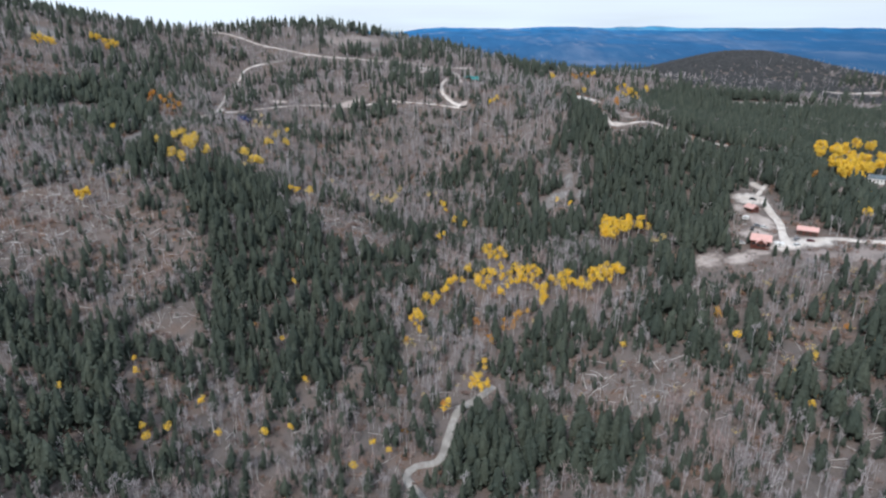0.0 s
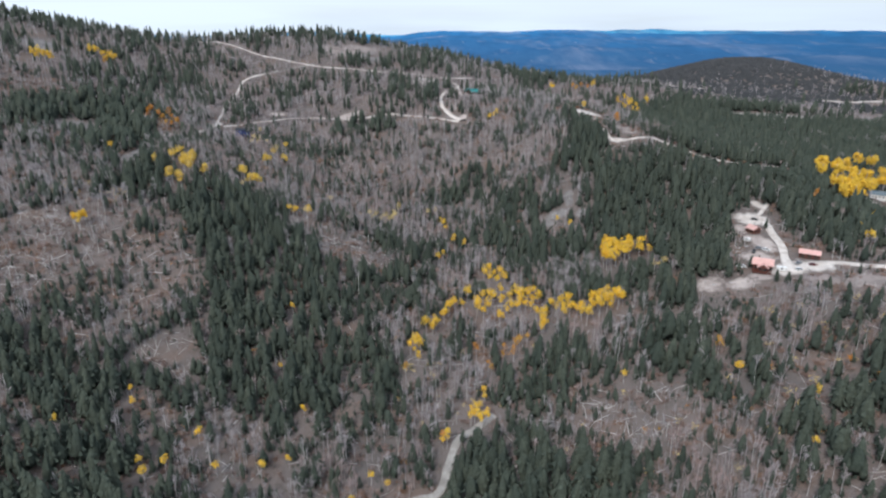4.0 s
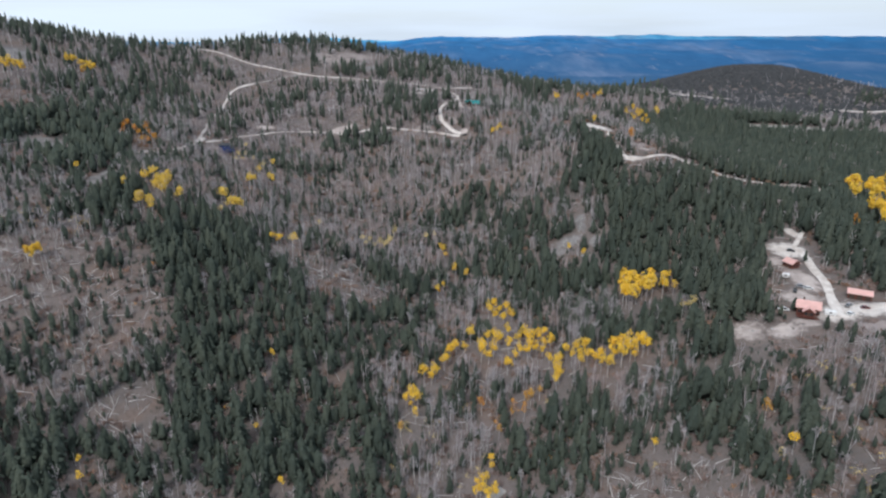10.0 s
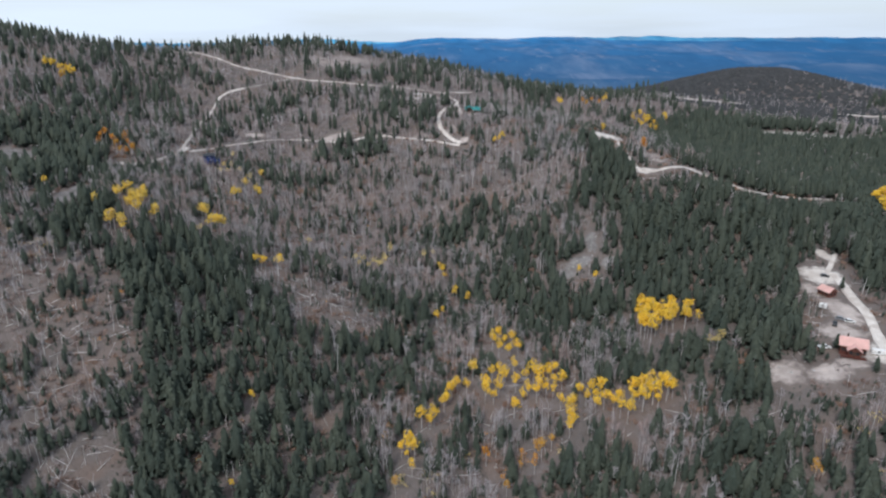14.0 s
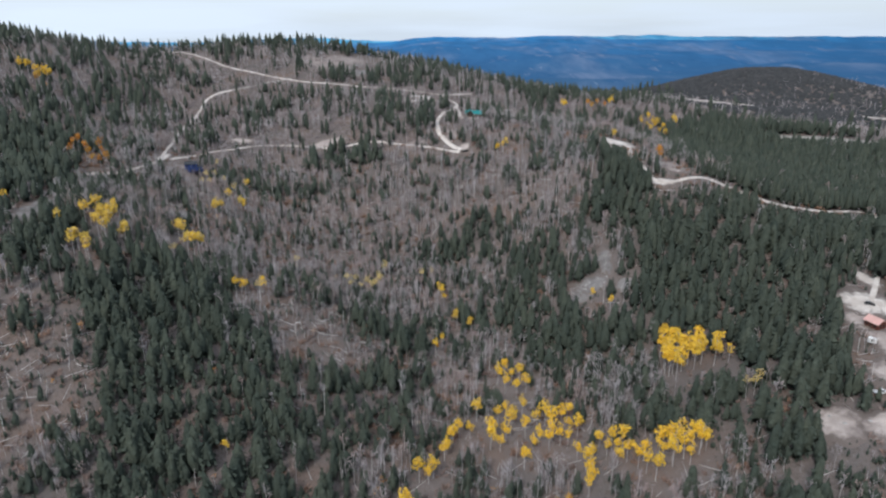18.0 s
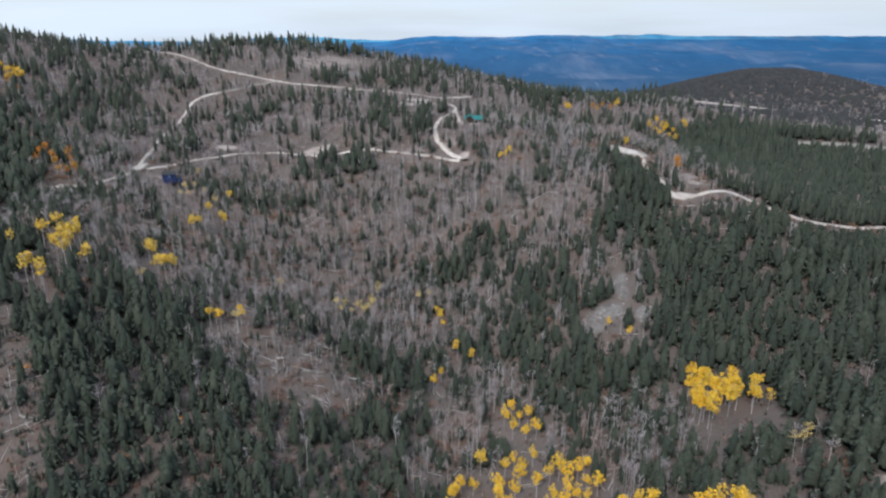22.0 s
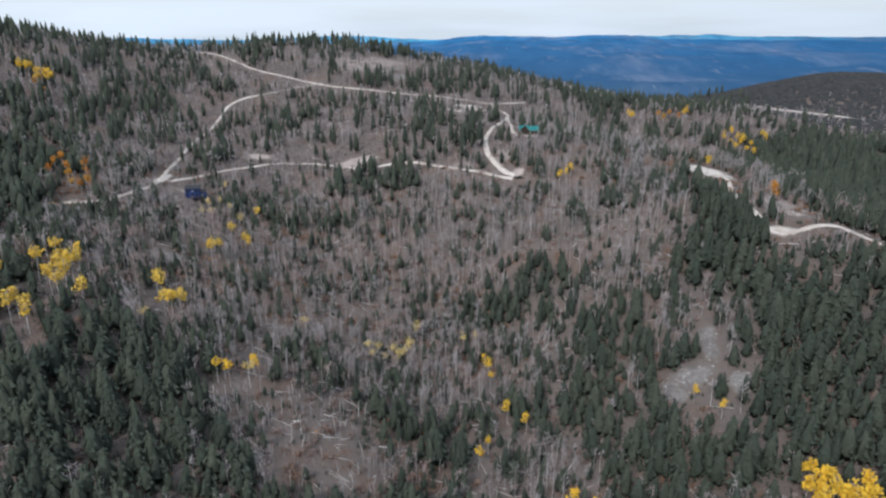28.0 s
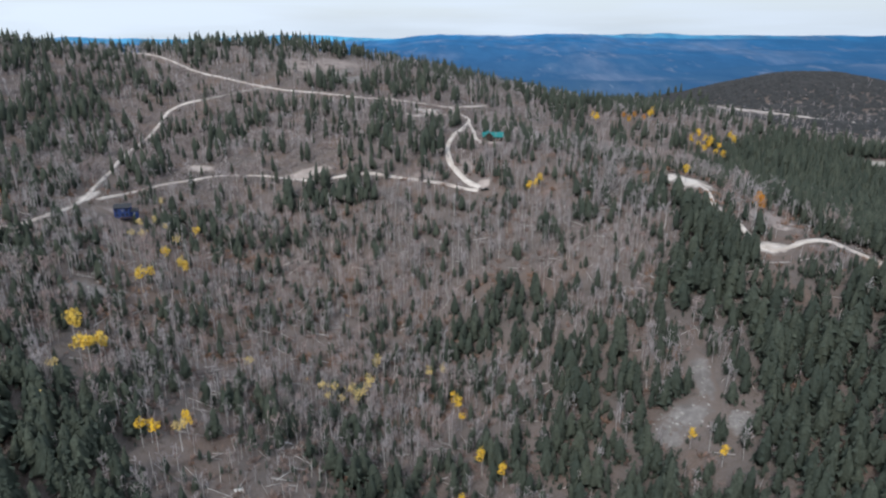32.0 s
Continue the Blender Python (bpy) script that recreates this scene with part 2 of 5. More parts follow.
    bsdf.inputs["Specular IOR Level"].default_value = 0.0
    return m


FLOOR = ground_material()
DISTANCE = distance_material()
GRAVEL = surface("pale_gravel", (0.74, 0.68, 0.63), (0.62, 0.56, 0.51), 0.7, 0.95, (0.50, 0.43, 0.38), 0.12)
TRACK = surface("worn_dirt_track", (0.43, 0.40, 0.37), (0.34, 0.315, 0.29), 0.6, 0.95, (0.26, 0.24, 0.22), 0.1)
HAY = surface("dry_meadow_grass", (0.40, 0.37, 0.33), (0.31, 0.285, 0.255), 0.05, 0.95)
ROCK = surface("granite_boulder", (0.45, 0.43, 0.41), (0.30, 0.285, 0.27), 1.2, 0.9, (0.20, 0.19, 0.17), 0.4)
NEEDLES = [plant("pine_needles_" + n, (0.058, 0.074, 0.059), (0.118, 0.135, 0.100), (0.078, 0.095, 0.075), n == "single", soft=0.8, fine=0.5) for n in ("single", "joined")]
PINE_BARK = [plant("pine_bark_" + n, (0.16, 0.12, 0.095), (0.20, 0.165, 0.14), (0.10, 0.08, 0.065), n == "single") for n in ("single", "joined")]
ASPEN_BARK = [plant("aspen_bark_" + n, (0.40, 0.37, 0.36), (0.66, 0.64, 0.62), (0.44, 0.41, 0.40), n == "single") for n in ("single", "joined")]
TWIGS = [plant("bare_twigs_" + n, (0.275, 0.246, 0.248), (0.40, 0.372, 0.38), (0.30, 0.260, 0.260), n == "single", soft=0.3, patch=(0.32, 0.205, 0.175)) for n in ("single", "joined")]
# far copy of the bare twigs, lightened to paint in the haze of distance
HAZED_TWIGS = plant("hazed_aspen_twigs", (0.33, 0.296, 0.302), (0.45, 0.415, 0.425), (0.36, 0.312, 0.315), False, soft=0.3, patch=(0.36, 0.27, 0.245))
GOLD = [plant("golden_leaves_" + n, (0.78, 0.47, 0.045), (0.62, 0.41, 0.06), (0.85, 0.55, 0.06), n == "single", soft=0.4) for n in ("single", "joined")]
PALE_GOLD = plant("thin_pale_gold_leaves", (0.66, 0.50, 0.20), (0.58, 0.42, 0.14), (0.70, 0.55, 0.24), True, soft=0.4)
THIN_GOLD = plant("yellow_ochre_leaves", (0.70, 0.46, 0.07), (0.58, 0.42, 0.10), (0.74, 0.50, 0.09), True, soft=0.4)
RUST = plant("rust_orange_leaves", (0.60, 0.25, 0.04), (0.55, 0.33, 0.06), (0.42, 0.16, 0.04), True)
BRUSH = plant("dry_brush", (0.25, 0.168, 0.142), (0.31, 0.245, 0.22), (0.175, 0.125, 0.108), False, patch=(0.33, 0.175, 0.095))
FAR_BRUSH = plant("grey_brush", (0.26, 0.222, 0.218), (0.34, 0.30, 0.296), (0.21, 0.172, 0.168), False)
SCRUB = plant("dark_scrub", (0.050, 0.052, 0.054), (0.082, 0.078, 0.080), (0.045, 0.048, 0.048), False, soft=0.7)
DEADWOOD = [plant("weathered_deadwood_" + n, (0.60, 0.57, 0.55), (0.40, 0.365, 0.35), (0.66, 0.63, 0.6), n == "single") for n in ("single", "joined")]
RED_ROOF = surface("salmon_metal_roof", (0.74, 0.45, 0.405), (0.68, 0.405, 0.36), 0.8, 0.5, (0.63, 0.38, 0.335), 0.25, bump=0)
RED_LOG = surface("red_brown_log_wall", (0.135, 0.045, 0.032), (0.085, 0.030, 0.022), 2.0, 0.7, stretch_by=(1, 1, 12))
GREEN_ROOF = surface("green_metal_roof", (0.025, 0.235, 0.235), (0.02, 0.19, 0.19), 0.7, 0.45, bump=0)
DARK_LOG = surface("dark_log_wall", (0.075, 0.05, 0.038), (0.045, 0.032, 0.026), 2.0, 0.75, stretch_by=(1, 1, 12))
NAVY = surface("navy_board_siding", (0.030, 0.060, 0.20), (0.022, 0.042, 0.14), 1.6, 0.6, stretch_by=(1, 1, 10))
DARK_ROOF = surface("charcoal_roof", (0.045, 0.048, 0.055), (0.03, 0.032, 0.038), 1.5, 0.7)
GREY_ROOF = surface("grey_shingle_roof", (0.17, 0.215, 0.24), (0.13, 0.165, 0.19), 1.5, 0.7)
WHITE = surface("white_paint", (0.80, 0.79, 0.77), (0.72, 0.71, 0.69), 0.9, 0.5, bump=0)
WOOD = surface("weathered_deck_wood", (0.24, 0.18, 0.14), (0.16, 0.12, 0.095), 3.0, 0.8, stretch_by=(1, 9, 1))
RUBBER = surface("black_rubber", (0.02, 0.02, 0.02), (0.03, 0.03, 0.03), 8, 0.8)
CHROME = surface("dull_metal", (0.45, 0.45, 0.46), (0.35, 0.35, 0.36), 5, 0.35, metal=0.9, bump=0)


def fading(name, a, b, c, edge=(0.165, 0.135, 0.122)):
    """Bare ground that breaks up into the forest floor towards its rim."""
    m, nt, bsdf = material(name)
    col = mixer(nt, grain(nt, 0.6), a, b)
    col = mixer(nt, grain(nt, 0.11, 0.42, 0.62), col, c)
    at = nt.nodes.new("ShaderNodeAttribute")
    at.attribute_name = "tone"
    ad = nt.nodes.new("ShaderNodeMath")
    ad.operation = "MULTIPLY_ADD"
    nt.links.new(grain(nt, 0.28, 0.25, 0.75, 6), ad.inputs[0])
    ad.inputs[1].default_value = 0.55
    nt.links.new(at.outputs["Fac"], ad.inputs[2])
    r = nt.nodes.new("ShaderNodeMapRange")
    r.inputs["From Min"].default_value, r.inputs["From Max"].default_value = 0.52, 0.86
    nt.links.new(ad.outputs[0], r.inputs["Value"])
    col = mixer(nt, r.outputs["Result"], edge, col)
    nt.links.new(col, bsdf.inputs["Base Color"])
    bsdf.inputs["Roughness"].default_value = 0.95
    bsdf.inputs["Specular IOR Level"].default_value = 0.1
    relief(nt, bsdf, grain(nt, 1.1), 0.4, 0.2)
    return m


YARD = fading("gravel_of_the_yards", (0.74, 0.68, 0.63), (0.62, 0.56, 0.51), (0.52, 0.45, 0.40))
EARTH_BANK = fading("pale_earth_bank", (0.52, 0.445, 0.405), (0.43, 0.365, 0.335), (0.33, 0.275, 0.25))
DULL_BANK = fading("pinkish_earth_bank", (0.345, 0.288, 0.268), (0.285, 0.240, 0.222), (0.235, 0.198, 0.183))
SCREE_BANK = fading("grey_scree_bank", (0.275, 0.255, 0.245), (0.20, 0.185, 0.178), (0.15, 0.136, 0.13))


def glass_material():
    m, nt, bsdf = material("dark_window_glass")
    bsdf.inputs["Base Color"].default_value = (0.02, 0.025, 0.03, 1)
    bsdf.inputs["Roughness"].default_value = 0.08
    return m


GLASS = glass_material()


def car_paint(name, col):
    m, nt, bsdf = material(name)
    bsdf.inputs["Base Color"].default_value = (*col, 1)
    bsdf.inputs["Roughness"].default_value, bsdf.inputs["Coat Weight"].default_value = 0.35, 0.5
    return m


# ------------------------------------------------------------------ mesh helpers
def tri_mesh(name, verts, faces, mats=(), mat_index=None, tone=None, smooth=False):
    """A mesh from arrays of corners and triangles."""
    verts, faces = np.asarray(verts, np.float32), np.asarray(faces, np.int32)
    me = bpy.data.meshes.new(name)
    me.vertices.add(len(verts))
    me.vertices.foreach_set("co", verts.ravel())
    me.loops.add(faces.size)
    me.loops.foreach_set("vertex_index", faces.ravel())
    me.polygons.add(len(faces))
    me.polygons.foreach_set("loop_start", np.arange(0, faces.size, 3, dtype=np.int32))
    for mt in mats:
        me.materials.append(mt)
    if mat_index is not None:
        me.polygons.foreach_set("material_index", np.asarray(mat_index, np.int32))
    if tone is not None:
        me.attributes.new("tone", "FLOAT", "POINT").data.foreach_set("value", np.asarray(tone, np.float32))
    if smooth:
        me.polygons.foreach_set("use_smooth", np.ones(len(faces), bool))
    me.update(calc_edges=True)
    return me


def part(name, bm, mat, parent=None, label=""):
    """Links a bmesh as one mesh object, under a thing or a part."""
    me = bpy.data.meshes.new(name)
    bm.to_mesh(me)
    bm.free()
    me.materials.append(mat)
    ob = new(name, me)
    ob.parent = parent
    return tagged(ob, label)


def thing(name, m, label, category, group=""):
    ob = new(name)
    ob.empty_display_size = 0.5
    ob.matrix_world = m
    return tagged(ob, label, category, group)


def box(bm, x0, y0, z0, x1, y1, z1, bevel=0.0):
    vs = [bm.verts.new(c) for c in ((x0, y0, z0), (x1, y0, z0), (x1, y1, z0), (x0, y1, z0), (x0, y0, z1), (x1, y0, z1), (x1, y1, z1), (x0, y1, z1))]
    fs = [bm.faces.new([vs[i] for i in f]) for f in ((3, 2, 1, 0), (4, 5, 6, 7), (0, 1, 5, 4), (1, 2, 6, 5), (2, 3, 7, 6), (3, 0, 4, 7))]
    if bevel:
        bmesh.ops.bevel(bm, geom=list({e for f in fs for e in f.edges}), offset=bevel, segments=1, affect="EDGES")
    return bm


def solid(bm, outline, axis, a, b):
    """A prism: an outline of (u, v), drawn out along an axis from a to b."""
    def at(u, v, w):
        return {"x": (w, u, v), "y": (u, w, v), "z": (u, v, w)}[axis]
    low, high = [bm.verts.new(at(u, v, a)) for u, v in outline], [bm.verts.new(at(u, v, b)) for u, v in outline]
    n = len(outline)
    bm.faces.new(low[::-1])
    bm.faces.new(high)
    for i in range(n):
        bm.faces.new((low[i], low[(i + 1) % n], high[(i + 1) % n], high[i]))
    bmesh.ops.recalc_face_normals(bm, faces=bm.faces[:])
    return bm


# ------------------------------------------------------------------ what covers the land
# stands of pine: east, north, half width, half depth
PINES = [
    (-99, 364, 39, 71), (-151, 421, 36, 40), (-50, 318, 38, 37), (-165, 238, 44, 27), (28, 242, 34, 28), (52, 314, 28, 29),
    (169, 459, 74, 63), (138, 345, 24, 22), (306, 716, 89, 162), (141, 271, 18, 22), (-331, 605, 40, 67), (-306, 651, 36, 91),
    (-138, 440, 40, 37), (-121, 383, 48, 25), (-22, 470, 34, 18), (82, 445, 27, 23), (28, 568, 27, 21), (-202, 478, 28, 35),
    (132, 540, 30, 34), (148, 500, 34, 31), (-74, 703, 35, 26), (68, 514, 18, 32), (38, 490, 29, 16), (255, 402, 34, 36), (270, 450, 45, 40), (240, 372, 12, 14), (178, 522, 40, 24), (215, 508, 40, 26), (132, 600, 17, 24), (132, 575, 14, 30), (166, 400, 30, 38), (134, 378, 14, 18), (-205, 345, 14, 18), (-152, 300, 20, 12), (-185, 400, 10, 20), (152, 316, 18, 12),
    (-45, 396, 36, 33), (-20, 420, 22, 18), (150, 425, 40, 36), (100, 470, 22, 14), (116, 370, 26, 22), (148, 385, 24, 26), (128, 448, 26, 18), (140, 470, 36, 26), (60, 474, 22, 16), (150, 225, 16, 18), (-262, 555, 30, 50), (-172, 285, 30, 24), (196, 250, 14, 20), (160, 372, 20, 26), (178, 432, 30, 40),
]
PINES_FAR = [
    (-150, 455, 26, 30), (-318, 850, 30, 60), (-42, 761, 28, 36), (-31, 954, 32, 38), (286, 772, 65, 111),
    (150, 1020, 36, 60), (-283, 631, 26, 36), (270, 520, 60, 60), (330, 450, 60, 50), (250, 610, 60, 50),
    (-180, 1120, 150, 40), (182, 228, 24, 26), (160, 236, 12, 16), (72, 226, 18, 16), (-205, 300, 22, 16), (-250, 300, 20, 20), (340, 800, 90, 60), (400, 620, 100, 100), (480, 740, 90, 50), (330, 560, 60, 60), (-520, 940, 50, 40), (120, 300, 20, 30), (225, 1050, 60, 50),
]
# open ground with fallen timber
OPEN = [
    (-227, 381, 44, 42), (-167, 376, 17, 42), (-144, 320, 18, 14), (94, 268, 26, 20), (-59, 452, 27, 27), (-161, 384, 22, 26),
    (-93, 763, 33, 31), (-98, 1040, 43, 50), (203, 361, 30, 47), (-382, 645, 39, 42),
    (178, 592, 14, 24), (-195, 665, 22, 18), (150, 649, 16, 20), (236, 316, 28, 20),
]


def inside(x, y, ovals, soft=0.35):
    best = np.zeros_like(x)
    wob = 0.55 * (patchy(x, y, 26, 91) - 0.5)
    for ox, oy, rx, ry in ovals:
        r = np.hypot((x - ox) / rx, (y - oy) / ry) + wob
        best = np.maximum(best, 1 - ramp(r, 1 - soft, 1 + soft))
    return best


# ------------------------------------------------------------------ ground
def graded(points):
    """Grid lines: a list of (from, to, step)."""
    out = []
    for a, b, s in points:
        out.extend(np.arange(a, b, s))
    return np.array(out + [points[-1][1]], float)


gx = graded([(-4900, -1500, 340), (-1500, -700, 40), (-700, -440, 13), (-440, 440, 6.5), (440, 720, 13), (720, 1500, 40), (1500, 4900, 340)])
gy = graded([(-4900, -1200, 340), (-1200, -300, 60), (-300, 150, 18), (150, 780, 6.5), (780, 1320, 10), (1320, 1900, 28), (1900, 4900, 300)])
GX, GY = np.meshgrid(gx, gy)
GZ = height(GX, GY)
nx, ny = len(gx), len(gy)
idx = np.arange(nx * ny).reshape(ny, nx)
a, b, c, d = idx[:-1, :-1].ravel(), idx[:-1, 1:].ravel(), idx[1:, 1:].ravel(), idx[1:, :-1].ravel()
ground = new("ground", tri_mesh("ground", np.stack([GX.ravel(), GY.ravel(), GZ.ravel()], 1),
                                np.concatenate([np.stack([a, b, c], 1), np.stack([a, c, d], 1)]), [FLOOR], None, 0.85 * inside(GX.ravel(), GY.ravel(), OPEN, 0.5) + 0.15 * patchy(GX.ravel(), GY.ravel(), 30, 141), smooth=True))
tagged(ground, "brown forest floor of leaf litter over rolling hills", "ground", kind="structure")


def far_height(az, dist):
    """Rising wooded country, a first blue crest and a paler last one behind a dip."""
    x, y, g = dist * np.sin(az), dist * np.cos(az), np.degrees(az)
    up1 = -0.40 - 0.26 * ramp(g, 11, 17) - 0.42 * ramp(-g, 0.5, 3.5) - 0.3 * ramp(-g, 8, 20)
    up1 = up1 + 0.42 * (patchy(g, g * 0 + 3, 3.4, 41, 4) - 0.5)
    up2 = -0.34 - 0.35 * ramp(-g, -12, -2) + 0.30 * np.exp(-((g + 11) / 3.5) ** 2) + 0.40 * (patchy(g, g * 0 + 9, 3.0, 43, 4) - 0.5)
    c1, c2 = 146 + 4150 * np.tan(np.radians(up1)), 146 + 4860 * np.tan(np.radians(up2))
    u = np.clip((dist - 1750) / 2400, 0, 1)
    slope = -52 + (c1 + 52) * u ** 0.75 + (patchy(x * 0.45, y, 330, 31, 4) - 0.5) * 95 * (1 - u ** 3) * ramp(u, 0, 0.15)
    v = np.clip((dist - 4150) / 710, 0, 1)
    back = c1 + (c2 - c1) * v - 38 * np.sin(np.pi * v) ** 2
    return np.where(dist < 4150, slope, back) + 3.0 * (patchy(x, y, 22, 37, 2) - 0.5)


az = np.radians(np.linspace(-60, 60, 481))
dd = np.concatenate([np.arange(1750, 3900, 70), np.arange(3900, 4900, 28)])
AZ, DD = np.meshgrid(az, dd)
FZ = far_height(AZ, DD)
n1, n2 = len(az), len(dd)
idx = np.arange(n1 * n2).reshape(n2, n1)
a, b, c, d = idx[:-1, :-1].ravel(), idx[:-1, 1:].ravel(), idx[1:, 1:].ravel(), idx[1:, :-1].ravel()
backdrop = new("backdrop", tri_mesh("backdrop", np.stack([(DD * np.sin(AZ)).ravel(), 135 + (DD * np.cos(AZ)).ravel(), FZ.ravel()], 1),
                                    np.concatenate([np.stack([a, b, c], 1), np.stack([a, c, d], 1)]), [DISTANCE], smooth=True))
tagged(backdrop, "distant wooded hills with blue haze painted on", "hills", kind="structure")

# ------------------------------------------------------------------ roads
ROADS = {
    "ridge": [(-375, 1090), (-320, 1059), (-266, 1010), (-220, 989), (-177, 968), (-129, 948), (-83, 926), (-47, 915), (-12, 912), (17, 918), (54, 950)],
    "loop": [(16, 915), (25, 896), (32, 881), (28, 851), (18, 790), (10, 745), (8, 725), (9, 708), (13, 693), (19, 681), (27, 670)],
    "cabin_drive": [(31, 867), (32, 820), (31, 787), (31, 752), (42, 738)],
    "bench": [(26, 668), (4, 683), (-21, 698), (-47, 715), (-65, 720), (-83, 723), (-101, 729), (-126, 741), (-155, 746), (-172, 738), (-192, 720), (-203, 692), (-211, 664)],
    "west_upper": [(-170, 968), (-190, 962), (-215, 952), (-236, 941)],
    "west": [(-236, 941), (-250, 929), (-256, 908), (-253, 875), (-248, 840)],
    "west_lower": [(-248, 840), (-243, 798), (-236, 758), (-230, 728), (-223, 691), (-214, 648), (-217, 622), (-224, 602), (-240, 588)],
    "east": [(147, 645), (155, 633), (150, 610), (149, 595), (151, 575), (151, 562), (155, 555), (164, 556), (175, 562), (189, 566), (200, 558), (214, 548), (230, 544), (260, 555), (288, 569), (316, 586)],
    "east_lower": [(205, 543), (214, 534), (224, 523), (249, 524), (262, 521)],
    "house_north": [(348, 625), (316, 569), (283, 513), (241, 456), (226, 436), (218, 426), (208, 414)],
    "house": [(220, 424), (218, 410), (215, 396), (212, 380), (204, 358), (201, 344), (213, 350), (228, 352), (240, 346), (262, 336)],
    "far_east": [(440, 1284), (468, 1238), (500, 1180), (538, 1104), (572, 1048), (640, 1042), (720, 1060)],
    "creek": [(30, 290), (19, 282), (12, 278), (9, 271), (6, 260), (4, 251), (0, 245), (-9, 244), (-13, 238), (-8, 228), (0, 212)],
    "yard_track": [(-25, 863), (-17, 858), (-4, 871), (16, 886), (24, 898)],
    "hill_trail": [(-109, 1008), (-96, 981), (-85, 967)],
}
WIDTH = {"ridge": 2.7, "loop": 4.0, "cabin_drive": 3.6, "bench": 2.2, "west": 3.6, "west_lower": 2.6, "west_upper": 2.6, "east": 3.4, "east_lower": 3.0, "house_north": 3.6, "house": 6.0,
         "far_east": 6.5, "creek": 5.0, "hill_trail": 3.0, "yard_track": 3.0}


def glide(points, step=3.0):
    """A smooth line through the points, with its corners so many metres apart."""
    p = np.array([points[0], *points, points[-1]], float)
    out = []
    for i in range(1, len(p) - 2):
        n = max(2, int(np.linalg.norm(p[i + 1] - p[i]) / step))
        u = np.linspace(0, 1, n, endpoint=False)[:, None]
        out.append(0.5 * (2 * p[i] + (p[i + 1] - p[i - 1]) * u + (2 * p[i - 1] - 5 * p[i] + 4 * p[i + 1] - p[i + 2]) * u**2
                          + (3 * p[i] - p[i - 1] - 3 * p[i + 1] + p[i + 2]) * u**3))
    return np.concatenate([*out, p[-1:]])


LINES = {k: glide(v) for k, v in ROADS.items()}


def lay_road(key):
    q = LINES[key]
    t = np.gradient(q, axis=0)
    t /= np.linalg.norm(t, axis=1)[:, None] + 1e-9
    side = np.stack([t[:, 1], -t[:, 0]], 1)
    w = WIDTH[key] / 2 * (0.58 + 0.35 * patchy(q[:, 0], q[:, 1], 14, 61))
    mid = height(q[:, 0], q[:, 1])
    verts = []
    for off, lift in ((-1.2, -0.5), (-1, 0.56), (-0.5, 0.5), (0, 0.6), (0.5, 0.5), (1, 0.56), (1.2, -0.5)):
        s = q + side * (w * off)[:, None]
        z = 0.5 * mid + 0.5 * height(s[:, 0], s[:, 1]) + lift
        z = np.maximum(z, height(s[:, 0], s[:, 1]) + lift)
        verts.append(np.c_[s, z])
    v = np.stack(verts, 1).reshape(-1, 3)
    n, k = len(q), 7
    i = (np.arange(n - 1)[:, None] * k + np.arange(k - 1)[None]).ravel()
    f = np.concatenate([np.stack([i, i + 1, i + k + 1], 1), np.stack([i, i + k + 1, i + k], 1)])
    dirt = key in ("west_upper", "creek", "hill_trail", "east_lower")
    ob = new("road_" + key, tri_mesh("road", v, f, [TRACK if dirt else GRAVEL], smooth=True))
    tagged(ob, "narrow worn dirt track through the woods" if dirt else "pale gravel road winding through the forest", "road", kind="structure")


for key in ROADS:
    lay_road(key)

# bare places: east, north, half width, half depth, kind
PATCHES = [
    (87, 481, 7, 8, "scree"), (95, 486, 11, 8, "scree"), (105, 499, 5, 13, "scree"), (-105, 1015, 20, 26, "scree"), (-82, 985, 14, 18, "scree"), (-233, 513, 10, 24, "scree"), (-307, 572, 26, 20, "scree"), (-168, 557, 12, 11, "scree"), (-458, 812, 26, 40, "scree"),
    (155, 345, 9, 10, "earth"), (171, 338, 9, 8, "earth"), (181, 341, 9, 6, "earth"), (213, 423, 14, 15, "gravel"), (228, 446, 5, 10, "gravel"), (199, 346, 11, 11, "gravel"), (213, 348, 15, 10, "gravel"),
    (192, 366, 11, 12, "earth"), (203, 384, 9, 17, "earth"), (203, 408, 9, 10, "earth"), (147, 645, 17, 17, "gravel"), (330, 488, 16, 7, "gravel"), (352, 512, 8, 12, "gravel"), (157, 556, 10, 6, "gravel"), (29, 673, 7, 6, "earth"), (19, 695, 9, 15, "bank"),
    (-94, 735, 20, 10, "earth"), (-178, 757, 13, 10, "earth"), (-140, 1012, 40, 24, "bank"), (-112, 1042, 34, 30, "bank"), (-160, 1030, 26, 24, "bank"), (111, 477, 6, 6, "scree"), (166, 596, 5, 12, "earth"), (172, 578, 6, 5, "earth"), (-10, 695, 16, 8, "bank"), (38, 739, 10, 8, "gravel"), (172, 592, 15, 24, "bank"), (208, 330, 12, 9, "bank"), (234, 324, 22, 14, "bank"), (-192, 657, 13, 10, "bank"),
    (-216, 664, 4, 17, "gravel"), (-13, 926, 16, 14, "bank"), (-6, 880, 12, 14, "earth"),
]


